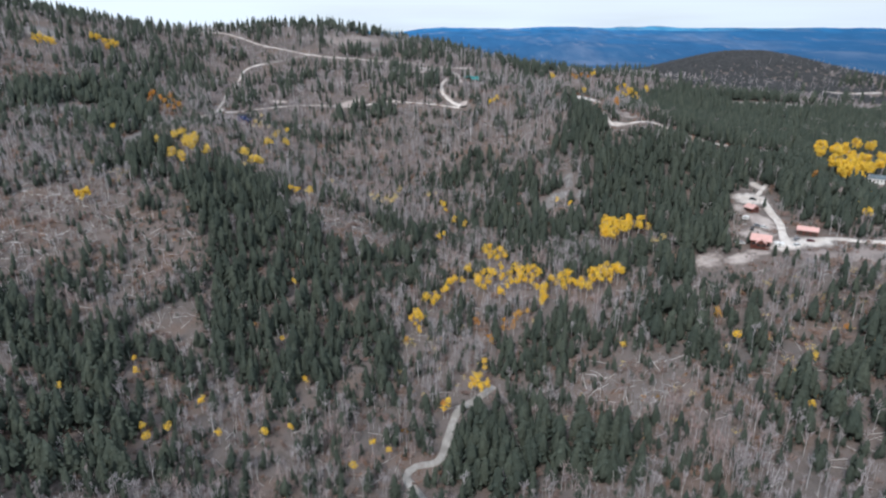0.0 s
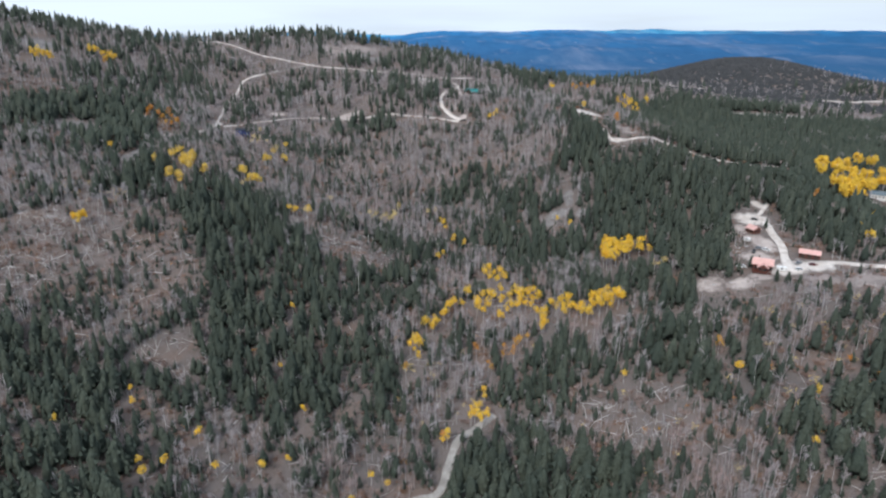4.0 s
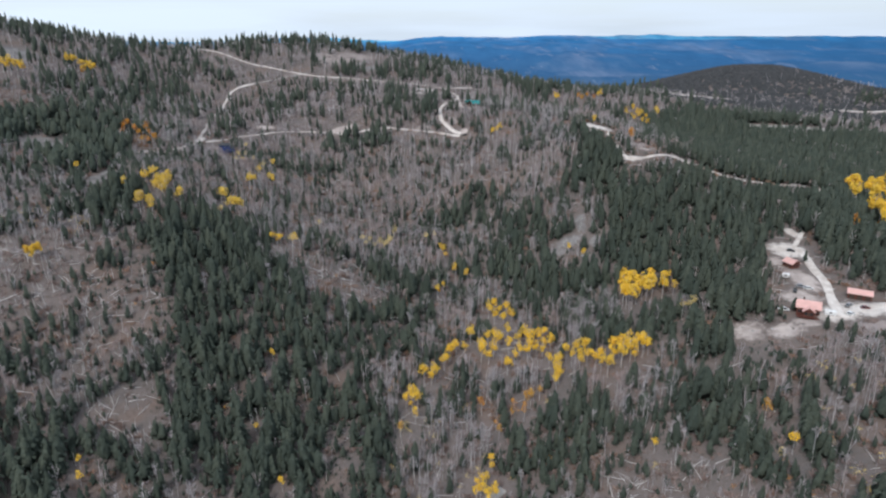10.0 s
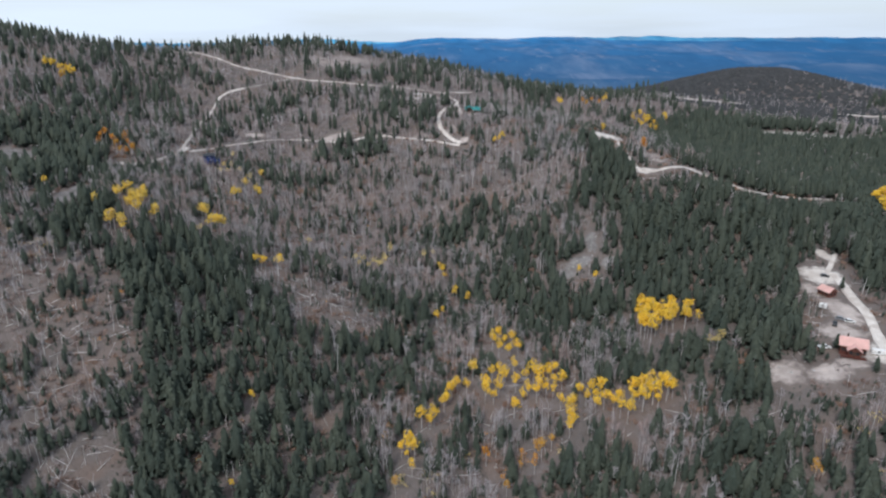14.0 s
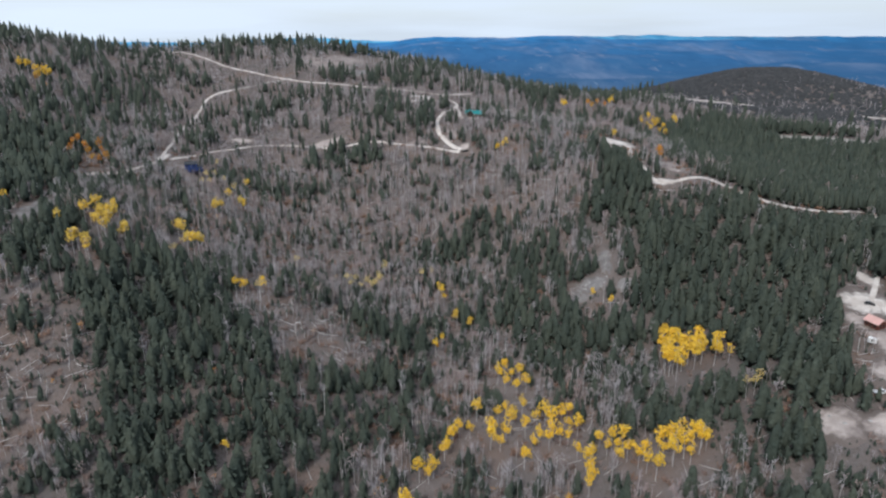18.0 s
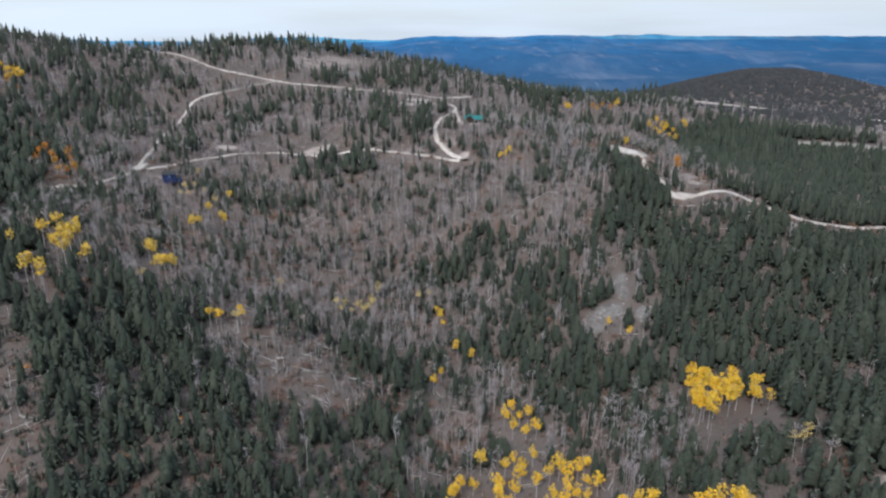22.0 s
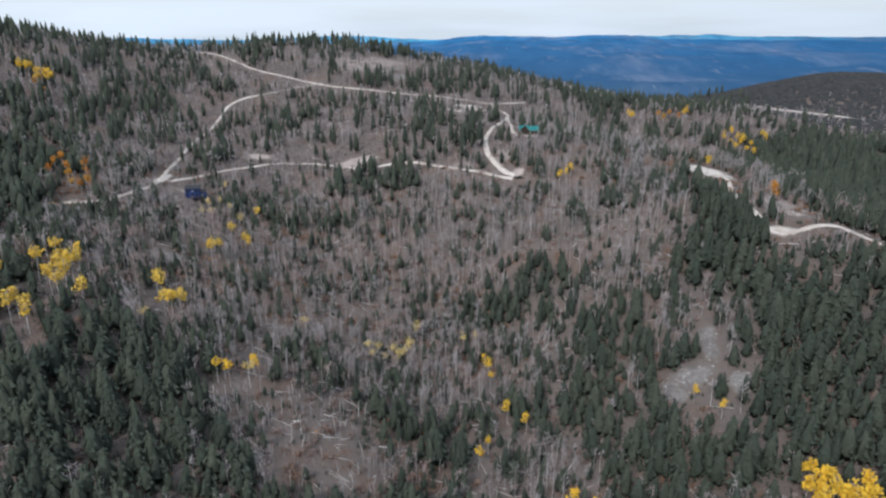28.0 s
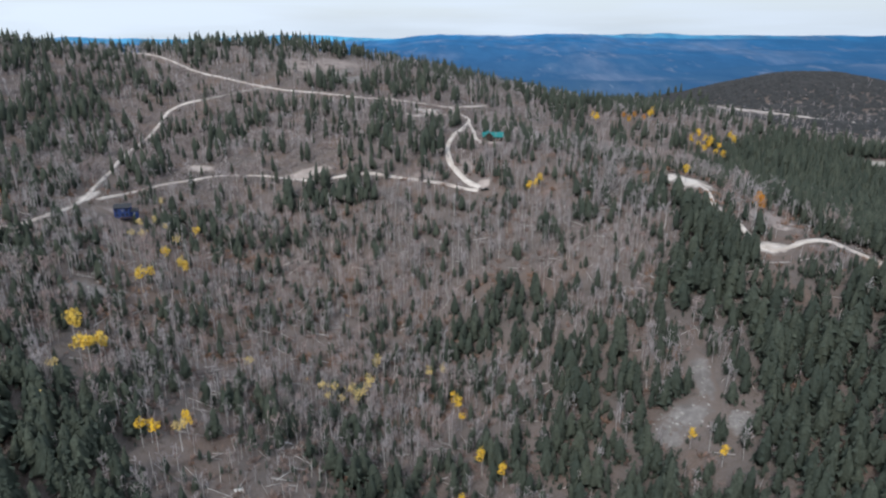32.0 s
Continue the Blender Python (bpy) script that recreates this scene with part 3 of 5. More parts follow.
def lay_patch(x, y, rx, ry, kind):
    rings, seg = 5, 40
    verts = []
    for k in range(rings + 1):
        th = np.linspace(0, 2 * np.pi, seg, endpoint=False)
        edge = 0.8 + 0.8 * patchy(x + 16 * np.cos(th), y + 16 * np.sin(th), 11, 71)
        r = k / rings * edge
        px, py = x + rx * r * np.cos(th), y + ry * r * np.sin(th)
        verts.append(np.c_[px, py, height(px, py) + {"scree": 0.3, "bank": 0.34, "earth": 0.38, "gravel": 0.44}[kind] - (0.8 if k == rings else 0)])
    v = np.concatenate(verts)
    f = []
    for k in range(rings):
        i = np.arange(seg)
        j = (i + 1) % seg
        f.append(np.stack([k * seg + i, (k + 1) * seg + i, (k + 1) * seg + j], 1))
        f.append(np.stack([k * seg + i, (k + 1) * seg + j, k * seg + j], 1))
    name = {"scree": "scree_slope", "bank": "earth_bank", "earth": "bare_earth", "gravel": "gravel_yard"}[kind]
    tone = np.repeat(1 - np.arange(rings + 1) / rings, seg)
    ob = new(name, tri_mesh(name, v, np.concatenate(f), [{"scree": SCREE_BANK, "bank": DULL_BANK, "earth": EARTH_BANK, "gravel": YARD}[kind]], None, tone, smooth=True))
    tagged(ob, {"scree": "grey scree slope between the trees", "bank": "dull pinkish bank of bare earth", "earth": "patch of bare pale earth", "gravel": "pale gravel yard beside the road"}[kind], "ground", kind="structure")


for row in PATCHES:
    lay_patch(*row)

MEADOW = glide([(362, 821), (380, 813), (405, 803), (447, 793), (500, 806), (560, 846), (640, 905)], 8)
q = MEADOW
mv = np.concatenate([np.c_[q[:, 0] + o * 0.3, q[:, 1] + o, height(q[:, 0] + o * 0.3, q[:, 1] + o) + 0.25] for o in (-6, -3, 0, 4, 8)])
n = len(q)
i = (np.arange(4)[:, None] * n + np.arange(n - 1)[None]).ravel()
meadow = new("meadow", tri_mesh("meadow", mv, np.concatenate([np.stack([i, i + 1, i + n + 1], 1), np.stack([i, i + n + 1, i + n], 1)]), [HAY], smooth=True))
tagged(meadow, "strip of dry pale meadow grass below the hill", "meadow", kind="structure")

# ------------------------------------------------------------------ where things grow
# golden, pale and rust trees: east, north
GOLD_VALLEY = [
    (39, 437), (42, 431), (46, 432), (48, 421), (38, 424), (43, 419), (35, 431), (22, 404), (32, 401), (36, 405), (39, 400), (44, 405), (37, 392),
    (43, 388), (49, 393), (53, 394), (55, 389), (60, 392), (63, 393), (62, 384), (65, 380), (28, 389), (31, 381), (27, 383), (48, 380), (52, 376),
    (57, 378), (62, 366), (64, 359), (66, 360), (64, 349), (62, 345), (40, 368), (45, 377), (34, 386), (54, 382), (64, 353), (60, 376),
]
GOLD_CREEK = [
    (71, 367), (73, 362), (76, 366), (77, 361), (80, 364), (80, 357), (83, 352), (86, 355), (85, 348), (92, 355), (92, 351), (96, 356), (96, 351),
    (100, 356), (100, 350), (103, 353), (106, 356), (106, 350), (109, 351), (95, 348), (101, 346), (76, 356), (87, 343), (108, 353), (18, 391), (13, 390),
    (10, 386), (7, 380), (6, 376), (-1, 363), (-5, 364), (1, 366), (-10, 349), (-11, 346), (-8, 345), (-14, 346),
]
GOLD_GROVE = [
    (117, 427), (118, 422), (114, 421), (116, 418), (121, 423), (120, 416), (113, 412), (115, 412), (115, 406), (113, 405), (121, 412), (115, 401), (123, 413),
    (123, 409), (126, 411), (130, 416), (129, 411), (128, 406), (124, 404), (119, 406), (134, 405), (132, 401), (112, 408),
]
GOLD_LOWER = [
    (-251, 514), (-222, 400), (-85, 366), (-84, 323), (-67, 296), (-69, 266), (-80, 258), (-100, 257), (-152, 294), (-148, 286), (-175, 267), (-113, 274), (-133, 254),
    (-128, 247), (-122, 255), (-29, 254), (-21, 249), (-36, 239), (-11, 343), (-9, 336), (-1, 363), (9, 384), (21, 291), (26, 300), (18, 285), (26, 282),
    (262, 378), (262, 373), (295, 422), (273, 403), (141, 271), (150, 222), (164, 248), (94, 290), (26, 299), (23, 293), (19, 290), (20, 285), (23, 284), (26, 285), (23, 281), (4, 273), (6, 273),
]
GOLD_SLOPE = [
    (-199, 501), (-199, 515), (-195, 510), (-192, 512), (-191, 519), (-187, 507), (-187, 501), (-191, 502), (-182, 488), (-183, 496), (-189, 471), (-184, 468), (-189, 466),
    (-180, 463), (-171, 487), (-186, 511), (-188, 492), (-153, 517), (-149, 513), (-139, 509), (-138, 499), (-136, 507), (-142, 500), (-145, 576), (-146, 568), (-147, 601),
    (-137, 597), (-134, 595), (-146, 648), (-208, 489),
]
GOLD_UPPER = [
    (-105, 464), (-103, 467), (-100, 464), (-95, 478), (-93, 474), (6, 527), (8, 523), (9, 515), (3, 461), (7, 470), (16, 488), (24, 481), (92, 473),
    (100, 463), (138, 400), (59, 650), (62, 651), (55, 649),
]
GOLD_NORTH = [
    (166, 957), (170, 950), (165, 938), (230, 959), (224, 951), (258, 901), (258, 886), (255, 867), (256, 854), (265, 867), (261, 849), (283, 888), (279, 871),
    (249, 877), (249, 862), (261, 878), (144, 637), (245, 884),
]
GOLD_EAST = [
    (344, 578), (335, 556), (354, 584), (320, 530), (342, 549), (358, 570), (353, 556), (365, 570), (328, 521), (332, 520), (352, 545), (351, 537), (307, 489),
    (309, 484), (325, 503), (327, 499), (348, 525), (362, 540), (364, 538), (361, 526), (328, 494), (341, 506), (337, 494), (290, 452), (298, 458), (300, 453),
    (304, 453), (307, 470), (351, 510), (304, 472), (396, 564), (385, 545), (373, 532), (401, 591), (391, 595),
]
GOLD_RIDGE = [
    (-423, 727), (-416, 727), (-407, 723), (-400, 719), (-413, 717), (-404, 811), (-398, 813), (-391, 814), (-384, 816), (-374, 803), (-379, 795),
]
PALE = [
    (133, 373), (137, 373), (140, 376),
    (-53, 526), (-50, 521), (-48, 526), (-44, 522), (-41, 529), (-36, 527), (-34, 534), (-31, 552), (-33, 539), (-38, 523), (1, 548), (-5, 546), (-93, 467),
    (-143, 472), (-141, 470), (-171, 630), (-171, 649), (-162, 642), (-164, 616), (-150, 626), (-177, 677), (-169, 614), (-85, 527), (-144, 485),
]
ORANGE = [
    (4, 275), (-16, 327), (139, 290), (31, 320), (24, 338), (184, 261), (189, 247), (48, 336), (38, 331), (278, 470), (285, 474), (277, 464), (282, 464),
    (280, 451), (281, 456), (292, 457), (46, 341), (47, 337), (24, 340), (30, 325), (40, 336), (53, 340), (44, 329), (4, 463),
]
ORANGE_SLOPE = [
    (-268, 630), (-268, 638), (-256, 623), (-251, 635), (-245, 626), (-242, 604), (-237, 604), (-232, 605), (-248, 611), (-263, 616), (-387, 812), (-378, 790), (-368, 786),
    (161, 584), (161, 580), (197, 950), (210, 955), (218, 948), (199, 938),
]



def clear_of(x, y, tall=False):
    """Metres to the nearest road or building."""
    best = np.full(len(x), 1e9)
    for key, q in LINES.items():
        for k in range(0, len(q), 1500):
            pts = q[k:k + 1500:2]
            for s in range(0, len(x), 6000):
                dx = x[s:s + 6000, None] - pts[None, :, 0]
                dy = y[s:s + 6000, None] - pts[None, :, 1]
                best[s:s + 6000] = np.minimum(best[s:s + 6000], np.sqrt((dx * dx + dy * dy).min(1)) - WIDTH[key] / 2)
    for bx, by in GOLD_VALLEY + GOLD_CREEK + GOLD_GROVE + GOLD_NORTH + GOLD_LOWER + GOLD_SLOPE + GOLD_UPPER + GOLD_EAST + GOLD_RIDGE + ORANGE + ORANGE_SLOPE:
        best = np.minimum(best, np.hypot(x - bx, (y - by + 4.0) * 0.4) - (2.6 if tall else 1.0))
    for bx, by, r in SITES:
        best = np.minimum(best, np.hypot(x - bx, y - by) - r)
    for mx, my in MEADOW:
        best = np.minimum(best, np.hypot(x - mx, (y - my - 2) * 0.8) - 9)
    for px, py, rx, ry, kind in PATCHES:
        best = np.minimum(best, (np.hypot((x - px) / rx, (y - py) / ry) - {"scree": 0.75, "bank": 0.32, "earth": 0.8, "gravel": 0.9}[kind]) * min(rx, ry))
    return best


SITES = [(186.5, 350.5, 10), (204.5, 402, 9), (220, 363, 10), (42, 749, 13), (-189, 640, 17), (369, 527, 12), (340, 495, 9), (312, 468, 9), (200, 376, 8), (184, 338, 9)]
rng = np.random.default_rng(7)


def headroom(x, y):
    """Height that a tree south of a road, a yard or a house has grown to along the cleared verge."""
    pts = [LINES[k][::2] for k in ("ridge", "loop", "east", "house", "cabin_drive", "far_east", "yard_track")]
    pts += [MEADOW, np.array([(86.0, 480.0), (93.0, 482.0)])]
    west = LINES["west_lower"][::2]
    pts += [LINES["west"][::2], LINES["bench"][::2][-16:], west[np.sin(west[:, 1] * 0.16) > -0.2]]
    for px0, py0, rx, ry, kind in PATCHES:
        th = np.linspace(0, 6.2832, 33)[:32]
        if kind in ("bank", "scree") or py0 > 700:
            continue
        reach = np.where(np.arange(32) % 2, 0.4, 0.85)
        pts.append(np.c_[px0 + reach * rx * np.cos(th), py0 + reach * ry * np.sin(th)])
    pts.append(np.array([(bx + o, by + 2.0) for bx, by, r in SITES for o in (-4.0, 0.0, 4.0)]))
    q = np.concatenate(pts)
    best = np.full(len(x), 99.0)
    for k in (3, 8, 13, 19, 25, 31, 38, 45):
        for s in range(0, len(x), 4000):
            d2 = (x[s:s + 4000, None] - q[None, :, 0]) ** 2 + (y[s:s + 4000, None] + k - q[None, :, 1]) ** 2
            best[s:s + 4000] = np.where(d2.min(1) < 16.0, np.minimum(best[s:s + 4000], 0.30 * k), best[s:s + 4000])
    return best * (0.75 + 0.7 * patchy(x, y, 16, 163))


def scatter(count, x0, x1, y0, y1):
    x, y = rng.uniform(x0, x1, count), rng.uniform(y0, y1, count)
    keep = np.abs(x - 10) < 0.76 * y + 30
    return x[keep], y[keep]


def grown(count, zone, density, gap, tall=False):
    """Places for plants: drawn evenly over a zone, kept by density from 0 to 1, off the roads."""
    x, y = scatter(count, *zone)
    keep = rng.random(len(x)) < density(x, y)
    x, y = x[keep], y[keep]
    keep = clear_of(x, y, tall) > gap
    return x[keep], y[keep]


DARK_HILL = [(650, 1440, 260, 230), (560, 1090, 170, 170), (690, 960, 120, 110), (420, 1030, 80, 60), (500, 970, 140, 70), (430, 1150, 110, 120), (840, 1420, 200, 220)]


def pine_density(x, y):
    stands = np.maximum(inside(x, y, PINES, 0.5), inside(x, y, PINES_FAR, 0.5)) * (1 - 0.35 * inside(x, y, [(0, 520, 75, 75), (-330, 640, 90, 130)], 0.4))
    clump = ramp(patchy(x, y, 34, 101), 0.47, 0.62)
    loose = clump * (0.48 - 0.12 * ramp(y, 700, 800)) + 0.30 - 0.10 * ramp(y, 680, 760)
    stands = stands * (0.4 + 0.6 * ramp(patchy(x, y, 22, 103), 0.32, 0.55))
    loose = loose * (1 - 0.25 * inside(x, y, [(-10, 600, 150, 80), (40, 660, 90, 60), (-60, 680, 120, 40), (30, 860, 130, 120)], 0.6))
    west = ramp(-x, 150, 300) * ramp(y, 420, 560) * clump * 0.12
    ridge = ramp(y, 1010, 1080) * 0.14
    saddle = inside(x, y, [(425, 920, 110, 75)], 0.4)
    return np.clip(np.maximum(stands, loose + west + ridge) * (1 - 0.85 * saddle) * (1 - 0.8 * inside(x, y, OPEN)) * (1 - 0.99 * inside(x, y, DARK_HILL, 0.5)) * (1 - ramp(y, 1130, 1190) * ramp(x, 380, 470)), 0, 1)


def aspen_density(x, y):
    base = 0.30 + 0.7 * ramp(patchy(x, y, 24, 111), 0.38, 0.62) + 0.5 * inside(x, y, [(110, 248, 45, 35), (60, 372, 42, 55), (115, 388, 40, 35), (75, 455, 60, 25), (-20, 520, 70, 30)])
    return np.clip(base * (1 - 0.93 * np.maximum(inside(x, y, PINES), inside(x, y, PINES_FAR))) * (1 - 0.4 * inside(x, y, OPEN)) * (1 - ramp(y, 850, 930) * ramp(x, 320, 400) * (1 - 0.22 * ramp(patchy(x, y, 60, 117), 0.42, 0.6) * ramp(1330 - y, 0, 120))), 0, 1)


# ------------------------------------------------------------------ plants: shapes
def sliver(p0, p1, w0, w1, rnd):
    """A thin twig of four faces: two crossed strips."""
    p0, p1 = np.array(p0, float), np.array(p1, float)
    d = p1 - p0
    s = np.cross(d, rnd.normal(size=3))
    s /= np.linalg.norm(s) + 1e-9
    return np.array([p0 - s * w0, p0 + s * w0, p1 + s * w1, p1 - s * w1])


def join(quads, tris):
    v, f = [], []
    n = 0
    for q in quads:
        v.append(q)
        f += [(n, n + 1, n + 2), (n, n + 2, n + 3)]
        n += 4
    for t in tris:
        v.append(t)
        f.append((n, n + 1, n + 2))
        n += 3
    return np.concatenate(v), np.array(f)


def stem(h, r0, r1, sides, rnd, lean=0.0, joints=3):
    """A tapered trunk."""
    v, f = [], []
    bend = rnd.normal(size=2) * lean
    for k in range(joints + 1):
        u = k / joints
        r = r0 + (r1 - r0) * u
        th = np.arange(sides) * 2 * np.pi / sides
        v.append(np.c_[bend[0] * u * u * h + r * np.cos(th), bend[1] * u * u * h + r * np.sin(th), np.full(sides, h * u - 0.4 * (k == 0))])
    for k in range(joints):
        for s in range(sides):
            a, b = k * sides + s, k * sides + (s + 1) % sides
            f += [(a, b, b + sides), (a, b + sides, a + sides)]
    return np.concatenate(v), np.array(f), bend


def pine_shape(seed, h=14.0, tufts=34, levels=(0.0, 0.14, 0.36, 0.6, 0.82), plump=1.0, sides=6, tuft=1.0, joints=1):
    """Trunk and crown of a pine: an uneven spindle of close needles, with tufts at the ends of its boughs."""
    r = np.random.default_rng(seed)
    tv, tf, _ = stem(h * 0.96, 0.2, 0.03, 4 if joints > 1 else 3, r, 0.01, joints)
    bare = r.uniform(0.04, 0.14)
    wide = plump * r.uniform(0.15, 0.215) * h
    blunt = r.uniform(0.55, 0.9)
    lean = r.normal(size=2) * 0.025 * h

    def reach(u):
        return wide * ((1 - u) ** blunt * min(1.0, 0.6 + 1.8 * u) + 0.02)

    def axis(u):
        return np.array([lean[0] * u * u, lean[1] * u * u, h * (bare + (1 - bare) * u)])

    v, f = [], []
    for u in levels:
        turn = r.uniform(0, 0.6)
        for j in range(sides):
            th = turn + j * 6.2832 / sides
            q = reach(u) * r.uniform(0.5, 1.08) * (0.6 if u == 0 else 1.0)
            v.append(axis(u) + (q * math.cos(th), q * math.sin(th), r.normal() * 0.022 * h))
    v.append(axis(1.0))
    n = len(levels)
    for k in range(n - 1):
        for j in range(sides):
            a, b = k * sides + j, k * sides + (j + 1) % sides
            f += [(a, b, b + sides), (a, b + sides, a + sides)]
    for j in range(sides):
        f.append(((n - 1) * sides + j, (n - 1) * sides + (j + 1) % sides, n * sides))
    tris = []
    for k in range(tufts):
        u = 0.96 * ((k + r.random()) / tufts) ** 1.1
        th = k * 2.39996 + r.normal() * 0.4
        L = reach(u)
        out, sd = np.array([math.cos(th), math.sin(th), 0]), np.array([-math.sin(th), math.cos(th), 0])
        z, w = h * r.uniform(0.03, 0.06) * tuft, h * r.uniform(0.02, 0.04) * tuft
        root = axis(u) + out * L * 0.5 + (0, 0, z)
        tip = axis(u) + out * (L * r.uniform(0.95, 1.3) + 0.1) - (0, 0, z * r.uniform(-0.3, 0.8))
        tris.append(np.array([root, tip - sd * w, tip + sd * w + (0, 0, r.uniform(-0.5, 0.5) * w)]))
    cv, cf = np.array(v), np.array(f)
    if tris:
        qv, qf = join([], tris)
        cv, cf = np.concatenate([cv, qv]), np.concatenate([cf, qf + len(v)])
    return (tv, tf), (cv, cf)


def blob_shape(seed, r0=3.8, tall=3.6):
    """The round crown of a low broadleaf tree, seen as one uneven clump."""
    r = np.random.default_rng(seed)
    v = [(r.normal() * 0.3, r.normal() * 0.3, tall * r.uniform(0.9, 1.1))]
    for z, q in ((0.8, 0.66), (0.05, 1.0)):
        for j in range(5):
            th = j * 1.2566 + r.normal() * 0.2
            k = r0 * q * r.uniform(0.75, 1.25)
            v.append((k * math.cos(th), k * math.sin(th), tall * z * r.uniform(0.7, 1.3) - 0.4))
    f = [(0, 1 + j, 1 + (j + 1) % 5) for j in range(5)]
    for j in range(5):
        a, b = 1 + j, 1 + (j + 1) % 5
        f += [(a, a + 5, b + 5), (a, b + 5, b)]
    return np.array(v), np.array(f)


def aspen_shape(seed, h=12.0, limbs=7, twigs=22, leaves=0, thin=False, spray=0.12, sides=4):
    """Trunk, bare twigs and leaves of an aspen: a slender pale stem with its limbs in the upper half."""
    r = np.random.default_rng(seed)
    tv, tf, bend = stem(h, 0.19 if leaves else 0.15, 0.05 if leaves else 0.035, sides, r, 0.035, 2 if sides > 3 else 1)
    quads, tris = [], []
    ends = []
    for k in range(limbs):
        u = r.uniform(0.28, 0.9)
        p0 = np.array([bend[0] * u * u * h, bend[1] * u * u * h, u * h])
        th = r.uniform(0, 6.28)
        L = (1.05 - u) * h * r.uniform(0.3, 0.48) + 0.5
        p1 = p0 + np.array([math.cos(th) * L * 0.5, math.sin(th) * L * 0.5, L * 0.9])
        quads.append(sliver(p0, p1, 0.08, 0.03, r))
        ends.append((p0, p1))
    for k in range(twigs):
        p0, p1 = ends[k % len(ends)]
        a = p0 + (p1 - p0) * r.uniform(0.35, 1.0)
        b = a + np.array([r.normal() * 0.8, r.normal() * 0.8, r.uniform(0.6, 2.4)])
        s = sliver(a, b, spray, spray, r)
        tris.append(np.array([s[2], s[3], (s[0] + s[1]) / 2]))
    wv, wf = join(quads, tris)
    lv = lf = None
    if leaves:
        lobes = []
        for k in range(6):
            th, u = r.uniform(0, 6.28), r.uniform(0.68, 0.98)
            off = r.uniform(0.1, 1.0) * h * 0.13
            lobes.append((np.array([off * math.cos(th), off * math.sin(th), u * h]), r.uniform(0.85, 1.35) * h * 0.115))
        lt = []
        for k in range(leaves):
            c0, rad = lobes[k % 6]
            dr = r.normal(size=3)
            dr /= np.linalg.norm(dr)
            p = c0 + dr * rad * r.uniform(0.35, 1.0) ** 0.6 * np.array([1, 1, 1.15])
            s = r.uniform(0.28, 0.6) * (0.8 if thin else 1.0)
            e1, e2 = r.normal(size=3), r.normal(size=3)
            e1 /= np.linalg.norm(e1)
            e2 -= e1 * (e1 @ e2)
            e2 /= np.linalg.norm(e2)
            lt.append(np.array([p - e1 * s, p + e1 * s * 0.8 + e2 * s * 0.3, p + e2 * s * 1.3]))
            lt.append(np.array([p - e1 * s, p - e2 * s * 0.9, p + e1 * s * 0.8 + e2 * s * 0.3]))
        lv, lf = join([], lt)
    return (tv, tf), (wv, wf), (lv, lf)


def bush_shape(seed, n=13, r0=0.9, tall=1.5):
    r = np.random.default_rng(seed)
    tris = []
    for k in range(n):
        a = np.array([r.normal() * r0 * 0.4, r.normal() * r0 * 0.4, -0.1])
        b = a + np.array([r.normal() * r0 * 0.7, r.normal() * r0 * 0.7, r.uniform(0.5, 1.0) * tall])
        s = sliver(a, b, 0.05, 0.17, r)
        tris.append(np.array([(s[0] + s[1]) / 2, s[2], s[3]]))
    return join([], tris)


def snag_shape(seed, h=8.5):
    r = np.random.default_rng(seed)
    tv, tf, bend = stem(h, 0.17, 0.05, 4, r, 0.05, 2)
    quads = []
    for k in range(9):
        u = r.uniform(0.3, 0.98)
        p0 = np.array([bend[0] * u * u * h, bend[1] * u * u * h, u * h])
        th = r.uniform(0, 6.28)
        L = r.uniform(0.5, 2.0) * (1.15 - u)
        quads.append(sliver(p0, p0 + np.array([math.cos(th) * L, math.sin(th) * L, r.uniform(-0.1, 0.9) * L]), 0.06, 0.02, r))
    wv, wf = join(quads, [])
    return np.concatenate([tv, wv]), np.concatenate([tf, wf + len(tv)])


def plant_out(name, shapes, x, y, size, mats, label, category, sink=0.0, tone_power=1.0):
    """Many plants as one object. shapes: for each kind of plant its pieces (corners, faces), one for each material."""
    V, Fc, M, T = [], [], [], []
    n0 = 0
    kind = rng.integers(0, len(shapes), len(x))
    z = height(x, y) - sink
    for k, pieces in enumerate(shapes):
        sel = np.where(kind == k)[0]
        if not len(sel):
            continue
        th, s = rng.uniform(0, 6.28, len(sel)), size[sel]
        sw = s * rng.uniform(0.85, 1.2, len(sel))
        tone = rng.random(len(sel)) ** tone_power
        for mi, (pv, pf) in enumerate(pieces):
            ct, st = np.cos(th)[:, None], np.sin(th)[:, None]
            vx = (pv[None, :, 0] * ct - pv[None, :, 1] * st) * sw[:, None] + x[sel][:, None]
            vy = (pv[None, :, 0] * st + pv[None, :, 1] * ct) * sw[:, None] + y[sel][:, None]
            vz = pv[None, :, 2] * s[:, None] + z[sel][:, None]
            V.append(np.stack([vx, vy, vz], -1).reshape(-1, 3))
            Fc.append((pf[None] + (np.arange(len(sel)) * len(pv))[:, None, None] + n0).reshape(-1, 3))
            M.append(np.full(len(sel) * len(pf), mi))
            T.append(np.repeat(tone, len(pv)))
            n0 += len(sel) * len(pv)
    ob = new(name, tri_mesh(name, np.concatenate(V), np.concatenate(Fc), mats, np.concatenate(M), np.concatenate(T), smooth=True))
    return tagged(ob, label, category, kind="stuff")


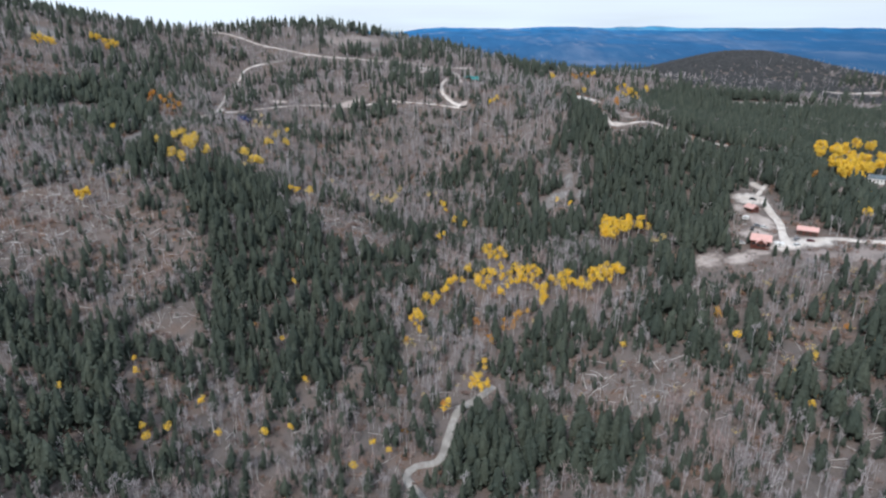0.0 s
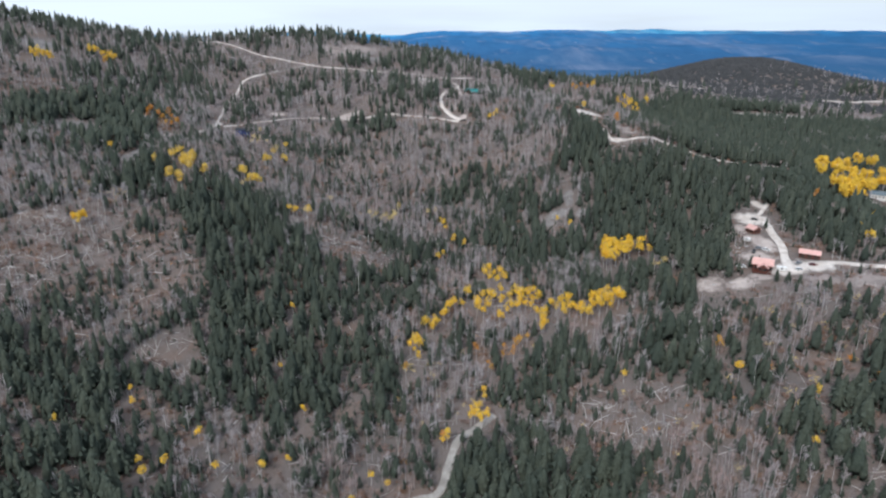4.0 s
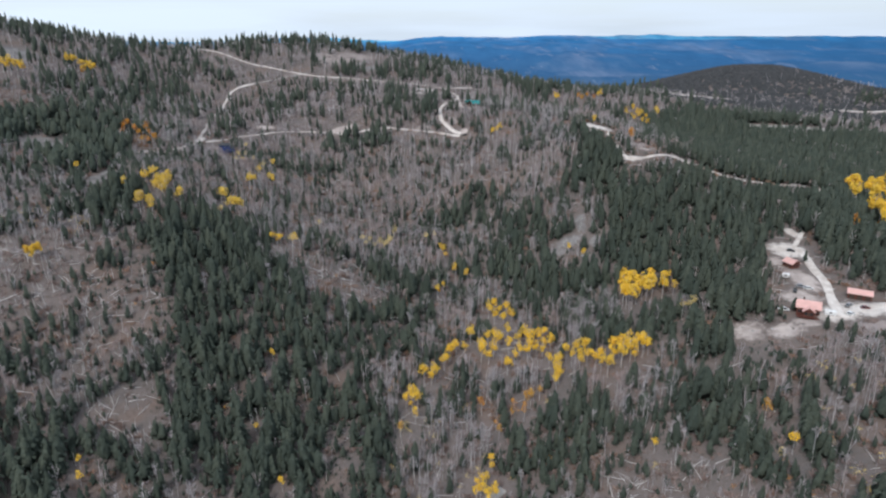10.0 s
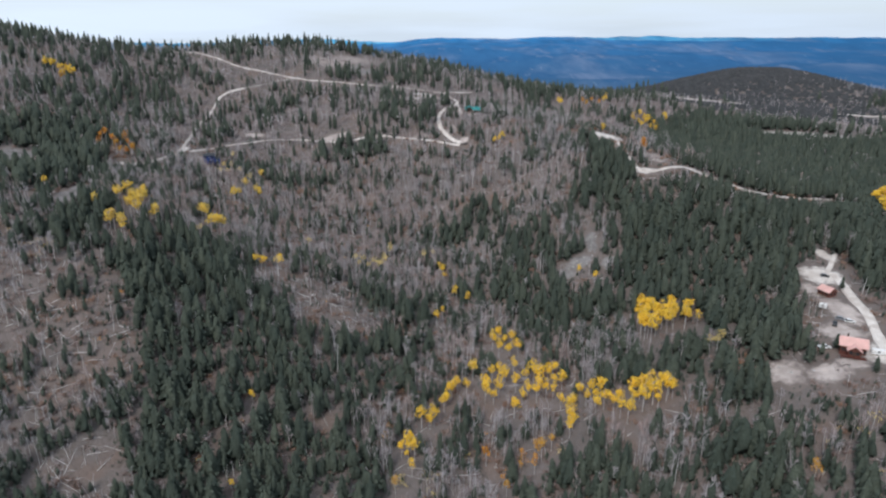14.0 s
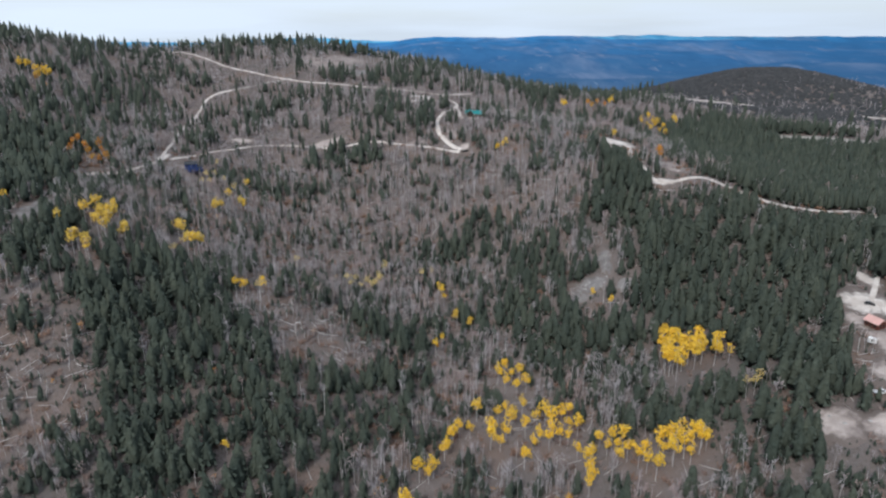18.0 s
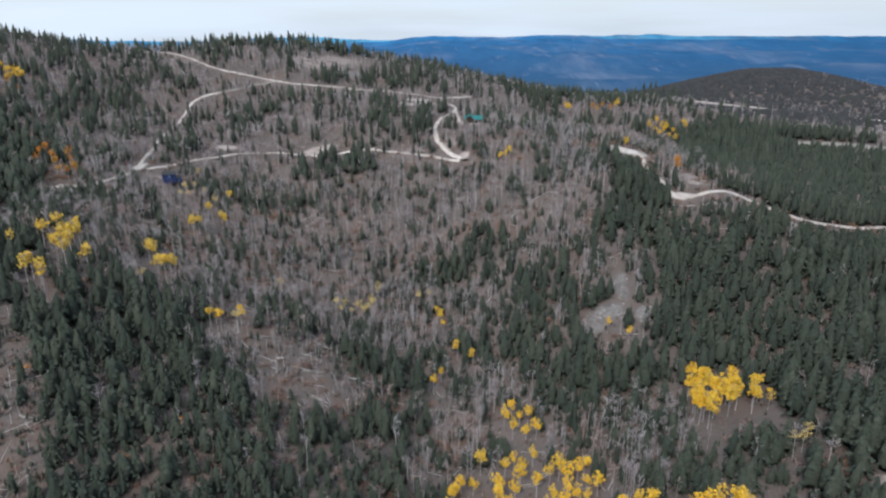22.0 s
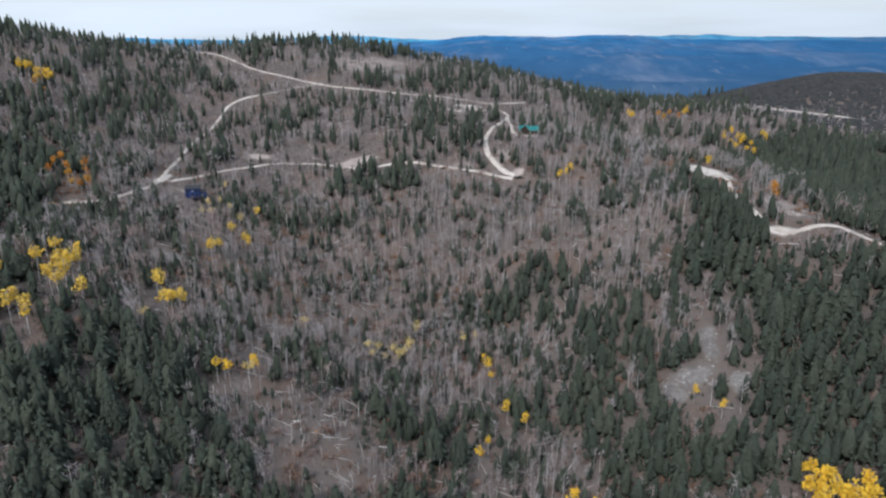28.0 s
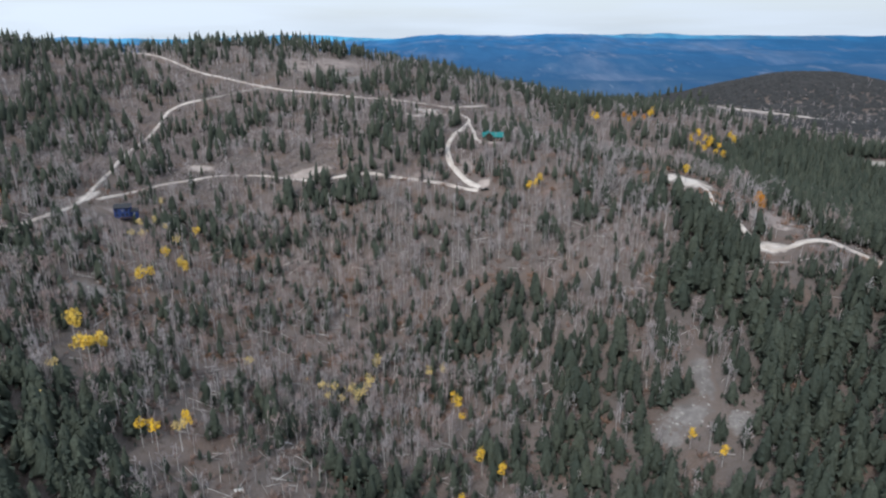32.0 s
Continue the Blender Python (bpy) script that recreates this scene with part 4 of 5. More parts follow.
def single_plants(name, shapes, names, x, y, size, mats, label, category, group):
    """Plants as things of their own, the first piece the trunk and the rest its parts."""
    meshes = [[tri_mesh(nm, pv, pf, [mt], smooth=True) for nm, (pv, pf), mt in zip(names, pieces, mats)] for pieces in shapes]
    for px, py, s in zip(x, y, size):
        top = thing(name, Matrix.Translation((px, py, h1(px, py))) @ Matrix.Rotation(rng.uniform(0, 6.28), 4, "Z") @ Matrix.Scale(s, 4), label, category, group)
        for nm, me in zip(names, meshes[rng.integers(0, len(meshes))]):
            ob = new(nm, me)
            ob.parent = top


NEAR_ZONE, FAR_ZONE = (-520, 560, 150, 700), (-980, 1150, 700, 1650)

# pines: the nearest along the way as things, the rest of the woods joined
px, py = grown(38000, NEAR_ZONE, pine_density, 1.2, True)
psize = (0.44 + 0.85 * rng.random(len(px)) ** 1.4) * (0.72 + 0.62 * patchy(px, py, 50, 121)) * (1 - 0.4 * inside(px, py, OPEN)) * (0.68 + 0.32 * np.maximum(inside(px, py, PINES), inside(px, py, PINES_FAR)))
psize = np.minimum(psize, headroom(px, py) / 14)
keep = psize > 0.16
px, py, psize = px[keep], py[keep], psize[keep]
by_house = np.array([(-181.5, 647), (-197, 616), (-174, 620), (-170, 678), (-172, 720), (-193, 698), (-199, 604), (17, 823), (25, 716), (2, 782), (-9, 710), (-15, 727), (-3, 747), (-21, 793), (44, 662), (51, 739), (54, 744), (215, 407), (181, 353), (186, 333), (190, 329), (194, 325)], float)
px, py = np.concatenate([by_house[:, 0], px]), np.concatenate([by_house[:, 1], py])
psize = np.concatenate([np.where((by_house[:, 0] > 150) | (by_house[:, 1] < 650), 0.55, 0.95), psize])
first = np.concatenate([np.arange(22), np.where((np.abs(px + 20) < 120) & (py > 205) & (py < 520))[0][:280]])
rest = np.setdiff1d(np.arange(len(px)), first)
pines = [pine_shape(s, tufts=120, levels=(0.0, 0.1, 0.22, 0.36, 0.52, 0.68, 0.84), sides=8, plump=1.3, tuft=1.1, joints=2) for s in range(8)]
single_plants("pine_tree", pines, ("trunk", "crown"), px[first], py[first], psize[first], (PINE_BARK[0], NEEDLES[0]),
              "dark green pine with a full ragged crown", "tree", "pines of the valley woods")
near = (np.abs(px[rest] - 20) < 250) & (py[rest] < 590)
for sel, tufts, tuft, seeds in ((rest[near], 22, 1.6, range(20, 40)), (rest[~near], 8, 1.9, range(120, 136))):
    plant_out("pine_woods", [pine_shape(s, tufts=tufts, levels=(0.0, 0.2, 0.48, 0.76) if tufts > 20 else (0.0, 0.2, 0.6), plump=1.4, sides=5, tuft=tuft) for s in seeds], px[sel], py[sel], psize[sel], (PINE_BARK[1], NEEDLES[1]),
              "dark green pine woods on the valley slopes", "woods")
fx, fy = grown(42000, FAR_ZONE, pine_density, 1.4, True)
fsize = (0.5 + 0.95 * rng.random(len(fx)) ** 1.4) * (0.8 + 0.4 * patchy(fx, fy, 60, 123))
fsize = np.minimum(fsize, headroom(fx, fy) / 14)
keep = fsize > 0.2
plant_out("pine_woods", [pine_shape(s, tufts=8, levels=(0.0, 0.22, 0.62), plump=1.1, sides=5, tuft=1.5) for s in range(40, 54)], fx[keep], fy[keep], fsize[keep], (PINE_BARK[1], NEEDLES[1]),
          "dark green pines along the ridges far off", "woods")

ex, ey = grown(22000, (190, 720, 560, 1010), lambda x, y: np.maximum(inside(x, y, PINES, 0.5), inside(x, y, PINES_FAR, 0.5)) * (1 - inside(x, y, DARK_HILL, 0.5)), 1.4, True)
esize = np.minimum((0.5 + 0.7 * rng.random(len(ex))), headroom(ex, ey) / 14)
keep = esize > 0.2
plant_out("pine_woods", [pine_shape(s, tufts=6, levels=(0.0, 0.22, 0.62), plump=1.2, sides=5, tuft=1.5) for s in range(54, 62)], ex[keep], ey[keep], esize[keep], (PINE_BARK[1], NEEDLES[1]),
          "close dark green pine woods east of the valley", "woods")

hx, hy = scatter(27000, 350, 960, 930, 1640)
keep = rng.random(len(hx)) < inside(hx, hy, DARK_HILL, 0.3) * (0.28 + 0.72 * ramp(hy, 1130, 1300)) * np.where((clear_of(hx, hy) > 4.0) & (headroom(hx, hy) > 11), 1, 0)
hx, hy = hx[keep], hy[keep]
plant_out("hill_woods", [(blob_shape(s),) for s in range(50, 58)], hx, hy, rng.uniform(0.6, 1.35, len(hx)), (SCRUB,),
          "dark brown scrub woods over the round hill", "woods")

# thin woods on the land behind the start
kx, ky = rng.uniform(-420, 440, 5200), rng.uniform(-330, 160, 5200)
keep = rng.random(5200) < 0.2 + 0.8 * ramp(patchy(kx, ky, 45, 107), 0.42, 0.62)
plant_out("pine_woods", [pine_shape(s, tufts=5, levels=(0.0, 0.25, 0.6), plump=1.1, sides=5, tuft=1.5) for s in range(46, 52)], kx[keep], ky[keep], rng.uniform(0.5, 1.3, keep.sum()), (PINE_BARK[1], NEEDLES[1]),
          "dark green pines on the near slopes", "woods")

# young growth under the pines
ux, uy = grown(45000, (-420, 460, 180, 660), lambda x, y: 0.6 * np.maximum(inside(x, y, PINES), 0.8 * inside(x, y, PINES_FAR)) + 0.16 * ramp(patchy(x, y, 18, 143), 0.4, 0.6), 1.2)
plant_out("undergrowth", [pine_shape(s, h=3.4, tufts=2, levels=(0.0, 0.4), plump=1.9, sides=4, tuft=2.0) for s in range(54, 60)], ux, uy, np.minimum(rng.uniform(0.4, 1.2, len(ux)), 0.2 + headroom(ux, uy) / 3.5), (PINE_BARK[1], NEEDLES[1]),
          "low dark green young pines on the forest floor", "undergrowth")

# bare aspens
ax, ay = grown(54000, NEAR_ZONE, aspen_density, 1.6, True)
asize = (0.32 + 0.85 * rng.random(len(ax)) ** 1.2) * (0.75 + 0.55 * patchy(ax, ay, 30, 151)) * (1 - 0.3 * inside(ax, ay, OPEN))
asize = np.minimum(asize, 1.7 * headroom(ax, ay) / 12)
keep = asize > 0.15
ax, ay, asize = ax[keep], ay[keep], asize[keep]
first = np.where((np.abs(ax) < 110) & (ay > 215) & (ay < 530))[0][:300]
rest = np.setdiff1d(np.arange(len(ax)), first)
bare = [aspen_shape(s, limbs=10, twigs=46, spray=0.095)[:2] for s in range(60, 68)]
single_plants("bare_aspen", bare, ("trunk", "twig_crown"), ax[first], ay[first], asize[first], (ASPEN_BARK[0], TWIGS[0]),
              "leafless aspen with a slender pale trunk", "tree", "bare aspens of the valley")
plant_out("bare_aspens", [aspen_shape(s, limbs=5, twigs=20, spray=0.13, sides=3)[:2] for s in range(70, 82)], ax[rest], ay[rest], asize[rest], (ASPEN_BARK[1], TWIGS[1]),
          "leafless grey aspen thickets on the slopes", "woods", tone_power=2.2)
fx, fy = grown(47000, FAR_ZONE, aspen_density, 2.0)
keep = rng.uniform(2, 9, len(fx)) < headroom(fx, fy) * 1.6
fx, fy = fx[keep], fy[keep]
plant_out("bare_aspens", [aspen_shape(s, limbs=3, twigs=9, spray=0.26, sides=3)[:2] for s in range(80, 86)], fx, fy, rng.uniform(0.5, 1.1, len(fx)), (ASPEN_BARK[1], HAZED_TWIGS),
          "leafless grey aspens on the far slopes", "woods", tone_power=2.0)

# brush
bx, by = grown(36000, NEAR_ZONE, lambda x, y: 0.25 + 0.6 * ramp(patchy(x, y, 24, 131), 0.4, 0.65) - 0.2 * inside(x, y, PINES) + 0.4 * np.maximum(inside(x, y, OPEN), inside(x, y, [(110, 248, 50, 35), (185, 262, 30, 30), (25, 320, 30, 45)])), 0.8)
plant_out("brush", [(bush_shape(s),) for s in range(90, 96)], bx, by, rng.uniform(0.6, 2.0, len(bx)), (BRUSH,), "dry reddish brown brush on the forest floor", "brush")

bx, by = grown(22000, (-420, 330, 700, 1020), lambda x, y: 0.3 + 0.6 * ramp(patchy(x, y, 30, 133), 0.35, 0.6), 1.0)
plant_out("brush", [(bush_shape(s, 5, 1.4, 1.9),) for s in range(140, 146)], bx, by, rng.uniform(0.8, 2.2, len(bx)), (FAR_BRUSH,), "grey mauve brush on the far slopes", "brush")

# standing dead trunks
sx, sy = grown(9000, (-320, 330, 190, 640), lambda x, y: 0.05 + 0.35 * inside(x, y, OPEN, 0.6), 1.5)
single_plants("dead_tree", [(snag_shape(s),) for s in range(100, 106)], ("trunk",), sx[:240], sy[:240], rng.uniform(0.5, 1.1, len(sx[:240])), (DEADWOOD[0],),
              "dead grey standing tree with broken limbs", "tree", "dead standing trees")
if len(sx) > 240:
    plant_out("dead_trees", [(snag_shape(s),) for s in range(106, 110)], sx[240:], sy[240:], rng.uniform(0.5, 1.0, len(sx) - 240), (DEADWOOD[1],), "dead grey standing trees", "woods")

# ------------------------------------------------------------------ golden aspens
def leafy(seeds, leaves, thin=False, h=12.5):
    return [aspen_shape(s, h, limbs=7, twigs=10, leaves=leaves, thin=thin) for s in seeds]


def golden(places, mat, seeds, leaves, sizes, label, group, thin=False):
    pl = np.array(places, float)
    single_plants("aspen_tree", leafy(seeds, leaves, thin), ("trunk", "twig_crown", "foliage"), pl[:, 0], pl[:, 1], rng.uniform(*sizes, len(pl)),
                  (ASPEN_BARK[0], TWIGS[0], mat), label, "tree", group)


for places in (GOLD_VALLEY, GOLD_CREEK):
    golden(places, GOLD[0], range(200, 208), 150, (0.7, 1.05), "aspen with a slender pale trunk and golden leaves", "golden aspens along the creek")
golden(GOLD_GROVE, GOLD[0], range(250, 256), 190, (0.9, 1.15), "full golden aspen in a close grove", "golden aspens of the grove")
golden(GOLD_LOWER, GOLD[0], range(208, 214), 110, (0.55, 0.85), "small golden aspen among bare trees", "scattered golden aspens")
golden(GOLD_SLOPE, THIN_GOLD, range(240, 246), 120, (0.9, 1.3), "golden aspen among pines on the west slope", "golden aspens of the west slope")
golden(GOLD_NORTH, GOLD[0], range(246, 250), 110, (0.9, 1.3), "golden aspen by the clearing on the ridge", "golden aspens of the east ridge")
golden(GOLD_UPPER, GOLD[0], range(214, 220), 100, (0.65, 0.95), "golden aspen on the upper slope", "scattered golden aspens")
golden(GOLD_EAST, GOLD[0], range(220, 224), 300, (1.35, 1.75), "broad golden aspen below the hill", "golden aspens by the houses")
golden([(-223, 403), (-220, 404.5), (-226, 402), (-222.5, 406)], GOLD[0], range(270, 273), 220, (0.75, 0.9), "broad golden aspen standing alone in the clearing", "golden aspens of the clearing")
golden(GOLD_RIDGE, GOLD[0], range(224, 226), 110, (1.2, 1.6), "golden aspen on the high slope", "golden aspens on the ridge")
golden(PALE, PALE_GOLD, range(226, 230), 75, (0.75, 1.05), "aspen with thin pale yellow leaves", "half-bare aspens", True)
golden(ORANGE_SLOPE, RUST, range(235, 240), 110, (0.8, 1.2), "tree with rust orange leaves on the slope", "rust coloured trees")
golden(ORANGE, RUST, range(230, 235), 80, (0.5, 0.85), "small tree with rust orange leaves", "rust coloured trees")


def shrub_shape(seed):
    r = np.random.default_rng(seed)
    tv, tf = bush_shape(seed, 9, 0.7, 1.6)
    lt = []
    for k in range(34):
        p = np.array([r.normal() * 0.75, r.normal() * 0.75, r.uniform(0.4, 2.1)])
        e = r.normal(size=(2, 3)) * 0.3
        lt.append(np.array([p, p + e[0], p + e[1]]))
    return (tv, tf), join([], lt)


SHRUB_ZONES = [(150, 230, 235, 310, 60), (60, 160, 215, 290, 20), (-20, 60, 290, 345, 24), (-262, -212, 430, 456, 40), (-30, 70, 255, 400, 26), (-190, -60, 245, 420, 22), (-170, -20, 440, 620, 26), (160, 280, 600, 950, 20), (90, 190, 225, 300, 12), (-290, -180, 440, 640, 16)]
sh = np.concatenate([np.c_[rng.uniform(x0, x1, n), rng.uniform(y0, y1, n)] for x0, x1, y0, y1, n in SHRUB_ZONES])
sh = sh[clear_of(sh[:, 0], sh[:, 1]) > 1.0]
half = len(sh) // 2
single_plants("shrub", [shrub_shape(s) for s in range(260, 265)], ("stems_clump", "foliage"), sh[:half, 0], sh[:half, 1], rng.uniform(0.6, 1.5, half), (TWIGS[0], PALE_GOLD),
              "low shrub with dull ochre leaves", "shrub", "ochre shrubs")
single_plants("shrub", [shrub_shape(s) for s in range(265, 270)], ("stems_clump", "foliage"), sh[half:, 0], sh[half:, 1], rng.uniform(0.6, 1.4, len(sh) - half), (TWIGS[0], RUST),
              "low shrub with rust brown leaves", "shrub", "rusty shrubs")

# ------------------------------------------------------------------ fallen timber and boulders
def log_mesh(length, seed):
    r = np.random.default_rng(seed)
    v, f, _ = stem(length, 0.15, 0.06, 5, r, 0.02, 3)
    v = v[:, [2, 0, 1]]
    quads = [sliver(np.array([u * length, 0, 0.05]), np.array([u * length + r.normal() * 0.4, r.normal() * 0.9, r.uniform(0.2, 1.0)]), 0.04, 0.015, r) for u in r.uniform(0.4, 0.95, 3)]
    wv, wf = join(quads, [])
    return tri_mesh("fallen_log", np.concatenate([v, wv]), np.concatenate([f, wf + len(v)]), [DEADWOOD[0]])


LOGS = [log_mesh(L, 300 + i) for i, L in enumerate((6.5, 8.0, 9.0, 11.0, 7.2, 10.0))]
LOG_LEN = (6.5, 8.0, 9.0, 11.0, 7.2, 10.0)
lx, ly = grown(15000, (-300, 300, 180, 620), lambda x, y: 0.02 + 0.85 * inside(x, y, OPEN, 0.5) * ramp(patchy(x, y, 14, 171), 0.35, 0.6), 1.2)
order = np.argsort(np.hypot(lx, ly - 120))
for k in order[:300]:
    i = int(rng.integers(0, 6))
    th, s = rng.uniform(0, 3.14), rng.uniform(0.6, 1.15)
    ex, ey = lx[k] + math.cos(th) * LOG_LEN[i] * s, ly[k] + math.sin(th) * LOG_LEN[i] * s
    z0, z1 = h1(lx[k], ly[k]) + 0.14, h1(ex, ey) + 0.14
    tilt = math.atan2(z1 - z0, LOG_LEN[i] * s)
    ob = new("fallen_log", LOGS[i])
    ob.matrix_world = Matrix.Translation((lx[k], ly[k], z0)) @ Matrix.Rotation(th, 4, "Z") @ Matrix.Rotation(-tilt, 4, "Y") @ Matrix.Scale(s, 4)
    tagged(ob, "bleached fallen tree trunk lying on the ground", "log", "fallen trunks in the clearings")


def log_litter(x, y):
    V, Fc, T = [], [], []
    r = np.random.default_rng(333)
    for k, (x0, y0) in enumerate(zip(x, y)):
        th, L, w = r.uniform(0, 3.14), r.uniform(3, 11.5), r.uniform(0.08, 0.19)
        dx, dy = math.cos(th), math.sin(th)
        e = np.array([[x0, y0], [x0 + dx * L, y0 + dy * L]])
        z = height(e[:, 0], e[:, 1]) + 0.1
        ring = []
        for q in range(2):
            ww = w * (1 - 0.5 * q)
            ring += [(e[q, 0] - dy * ww, e[q, 1] + dx * ww, z[q] - 0.08), (e[q, 0] + dy * ww, e[q, 1] - dx * ww, z[q] - 0.08), (e[q, 0], e[q, 1], z[q] + ww * 1.6)]
        n = 6 * k
        V += ring
        Fc += [(n + a, n + b, n + c) for a, b, c in ((0, 1, 4), (0, 4, 3), (1, 2, 5), (1, 5, 4), (2, 0, 3), (2, 3, 5), (0, 2, 1), (3, 4, 5))]
        T += [r.random()] * 6
    ob = new("fallen_timber", tri_mesh("fallen_timber", V, Fc, [DEADWOOD[1]], None, T))
    tagged(ob, "bleached fallen trunks strewn over the slopes", "logs", kind="stuff")


wx, wy = grown(9000, (-300, 300, 170, 640), lambda x, y: 0.3 - 0.27 * inside(x, y, PINES), 1.2)
more = order[300:]
log_litter(np.concatenate([lx[more], wx]), np.concatenate([ly[more], wy]))


def boulder_mesh(seed):
    bm = bmesh.new()
    bmesh.ops.create_icosphere(bm, subdivisions=1, radius=1)
    for v in bm.verts:
        v.co *= 0.75 + 0.5 * noise.noise(v.co * 1.3 + Vector((seed * 7.1, 0, 0))) + 0.1
        v.co.z *= 0.65
    me = bpy.data.meshes.new("boulder")
    bm.to_mesh(me)
    bm.free()
    me.materials.append(ROCK)
    return me


BOULDERS = [boulder_mesh(i) for i in range(6)]
for px0, py0, rx, ry, kind in PATCHES + [(-100, 1020, 40, 40, "scree"), (-85, 1000, 30, 25, "scree")]:
    if kind == "gravel":
        continue
    for k in range(14 if kind == "scree" else 4):
        th, r = rng.uniform(0, 6.28), rng.uniform(0.1, 1.05)
        x0, y0, s = px0 + rx * r * math.cos(th), py0 + ry * r * math.sin(th), rng.uniform(0.3, 1.1)
        ob = new("boulder", BOULDERS[int(rng.integers(0, 6))])
        ob.matrix_world = Matrix.Translation((x0, y0, h1(x0, y0) + 0.15 * s)) @ Matrix.Rotation(rng.uniform(0, 6.28), 4, "Z") @ Matrix.Scale(s, 4)
        tagged(ob, "weathered grey granite boulder on bare ground", "rock", "boulders on the bare slopes")


# boulder shape standing in for a small pale object, likely a covered car
pale_object = new("boulder", boulder_mesh(9))
pale_object.data.materials[0] = WHITE
pale_object.matrix_world = Matrix.Translation((-71, 457, h1(-71, 457) + 0.35)) @ Matrix.Rotation(0.3, 4, "Z") @ Matrix.Diagonal((1.9, 1.1, 1.0, 1))
tagged(pale_object, "whitish boulder-shaped stand-in for an unclear pale object", "rock")


# ------------------------------------------------------------------ buildings
def window(parent, x, y, z, w, h, face, mat_frame=WHITE, depth=0.09):
    """A framed pane on a wall; face: the wall's outward side, s, n, e or w."""
    ax, sgn = {"s": ("y", -1), "n": ("y", 1), "e": ("x", 1), "w": ("x", -1)}[face]

    def slab(bm, u0, u1, z0, z1, d0, d1):
        if ax == "y":
            a0, a1 = sorted((y + sgn * d0, y + sgn * d1))
            box(bm, x + u0, a0, z + z0, x + u1, a1, z + z1)
        else:
            a0, a1 = sorted((x + sgn * d0, x + sgn * d1))
            box(bm, a0, y + u0, z + z0, a1, y + u1, z + z1)
        return bm

    bm = bmesh.new()
    t = 0.11
    for u0, u1, z0, z1 in ((-w / 2 - t, -w / 2, -t, h + t), (w / 2, w / 2 + t, -t, h + t), (-w / 2, w / 2, -t, 0), (-w / 2, w / 2, h, h + t)):
        slab(bm, u0, u1, z0, z1, 0.0, depth)
    win = part("window", bm, mat_frame, parent)
    part("pane", slab(bmesh.new(), -w / 2, w / 2, 0, h, -0.02, 0.03), GLASS, win)
    return win


def door(parent, x, y, z, w, h, face, mat):
    bm = bmesh.new()
    if face in "sn":
        d = -0.08 if face == "s" else 0.08
        box(bm, x - w / 2, min(y, y + d), z, x + w / 2, max(y, y + d), z + h)
    else:
        d = 0.08 if face == "e" else -0.08
        box(bm, min(x, x + d), y - w / 2, z, max(x, x + d), y + w / 2, z + h)
    return part("door", bm, mat, parent)


def gable_roof(parent, L, W, z0, rise, over, mat, thick=0.16, cx=0.0, cy=0.0, along="x", ribs=True, name="roof"):
    """Two roof slopes with standing seams; the ridge runs along x or y."""
    slope = rise / (W / 2)
    drop = over * slope
    tops = []
    for sgn in (-1, 1):
        bm = bmesh.new()
        e = sgn * (W / 2 + over)
        out = [(0, z0 + rise), (e, z0 - drop), (e, z0 - drop + thick), (0, z0 + rise + thick)]
        if along == "x":
            solid(bm, [(cy + u, v) for u, v in out], "x", cx - L / 2 - over, cx + L / 2 + over)
        else:
            solid(bm, [(cx + u, v) for u, v in out], "y", cy - L / 2 - over, cy + L / 2 + over)
        roof = part(name, bm, mat, parent)
        if ribs:
            n = int(L / 1.2)
            for k in range(n + 1):
                a = -L / 2 + k * L / n
                bm = bmesh.new()
                o2 = [(0.0, z0 + rise + thick), (e, z0 - drop + thick), (e, z0 - drop + thick + 0.05), (0.0, z0 + rise + thick + 0.05)]
                if along == "x":
                    solid(bm, [(cy + u, v) for u, v in o2], "x", cx + a - 0.03, cx + a + 0.03)
                else:
                    solid(bm, [(cx + u, v) for u, v in o2], "y", cy + a - 0.03, cy + a + 0.03)
                part("seam", bm, mat, roof)
        tops.append(roof)
    return tops


def gable_walls(parent, L, W, h, rise, mat, cx=0.0, cy=0.0, along="x", base=-1.5, name="wall"):
    """Four walls, two of them with gables."""
    t = 0.25
    for sgn in (-1, 1):
        bm = bmesh.new()
        a0, a1 = sorted((sgn * W / 2, sgn * (W / 2 - t)))
        if along == "x":
            box(bm, cx - L / 2, cy + a0, base, cx + L / 2, cy + a1, h)
        else:
            box(bm, cx + a0, cy - L / 2, base, cx + a1, cy + L / 2, h)
        part(name, bm, mat, parent)
        bm = bmesh.new()
        out = [(-W / 2 + t, base), (W / 2 - t, base), (W / 2 - t, h), (0, h + rise - 0.25), (-W / 2 + t, h)]
        b0, b1 = sorted((sgn * L / 2, sgn * (L / 2 - t)))
        if along == "x":
            solid(bm, [(cy + u, v) for u, v in out], "x", cx + b0, cx + b1)
        else:
            solid(bm, [(cx + u, v) for u, v in out], "y", cy + b0, cy + b1)
        part(name, bm, mat, parent)


def at_ground(x, y, turn, r=5.0):
    z = max(h1(x, y), 0.5 * h1(x, y) + 0.5 * max(h1(x + r, y), h1(x - r, y), h1(x, y + r), h1(x, y - r)))
    return Matrix.Translation((x, y, z)) @ Matrix.Rotation(radians(turn), 4, "Z")


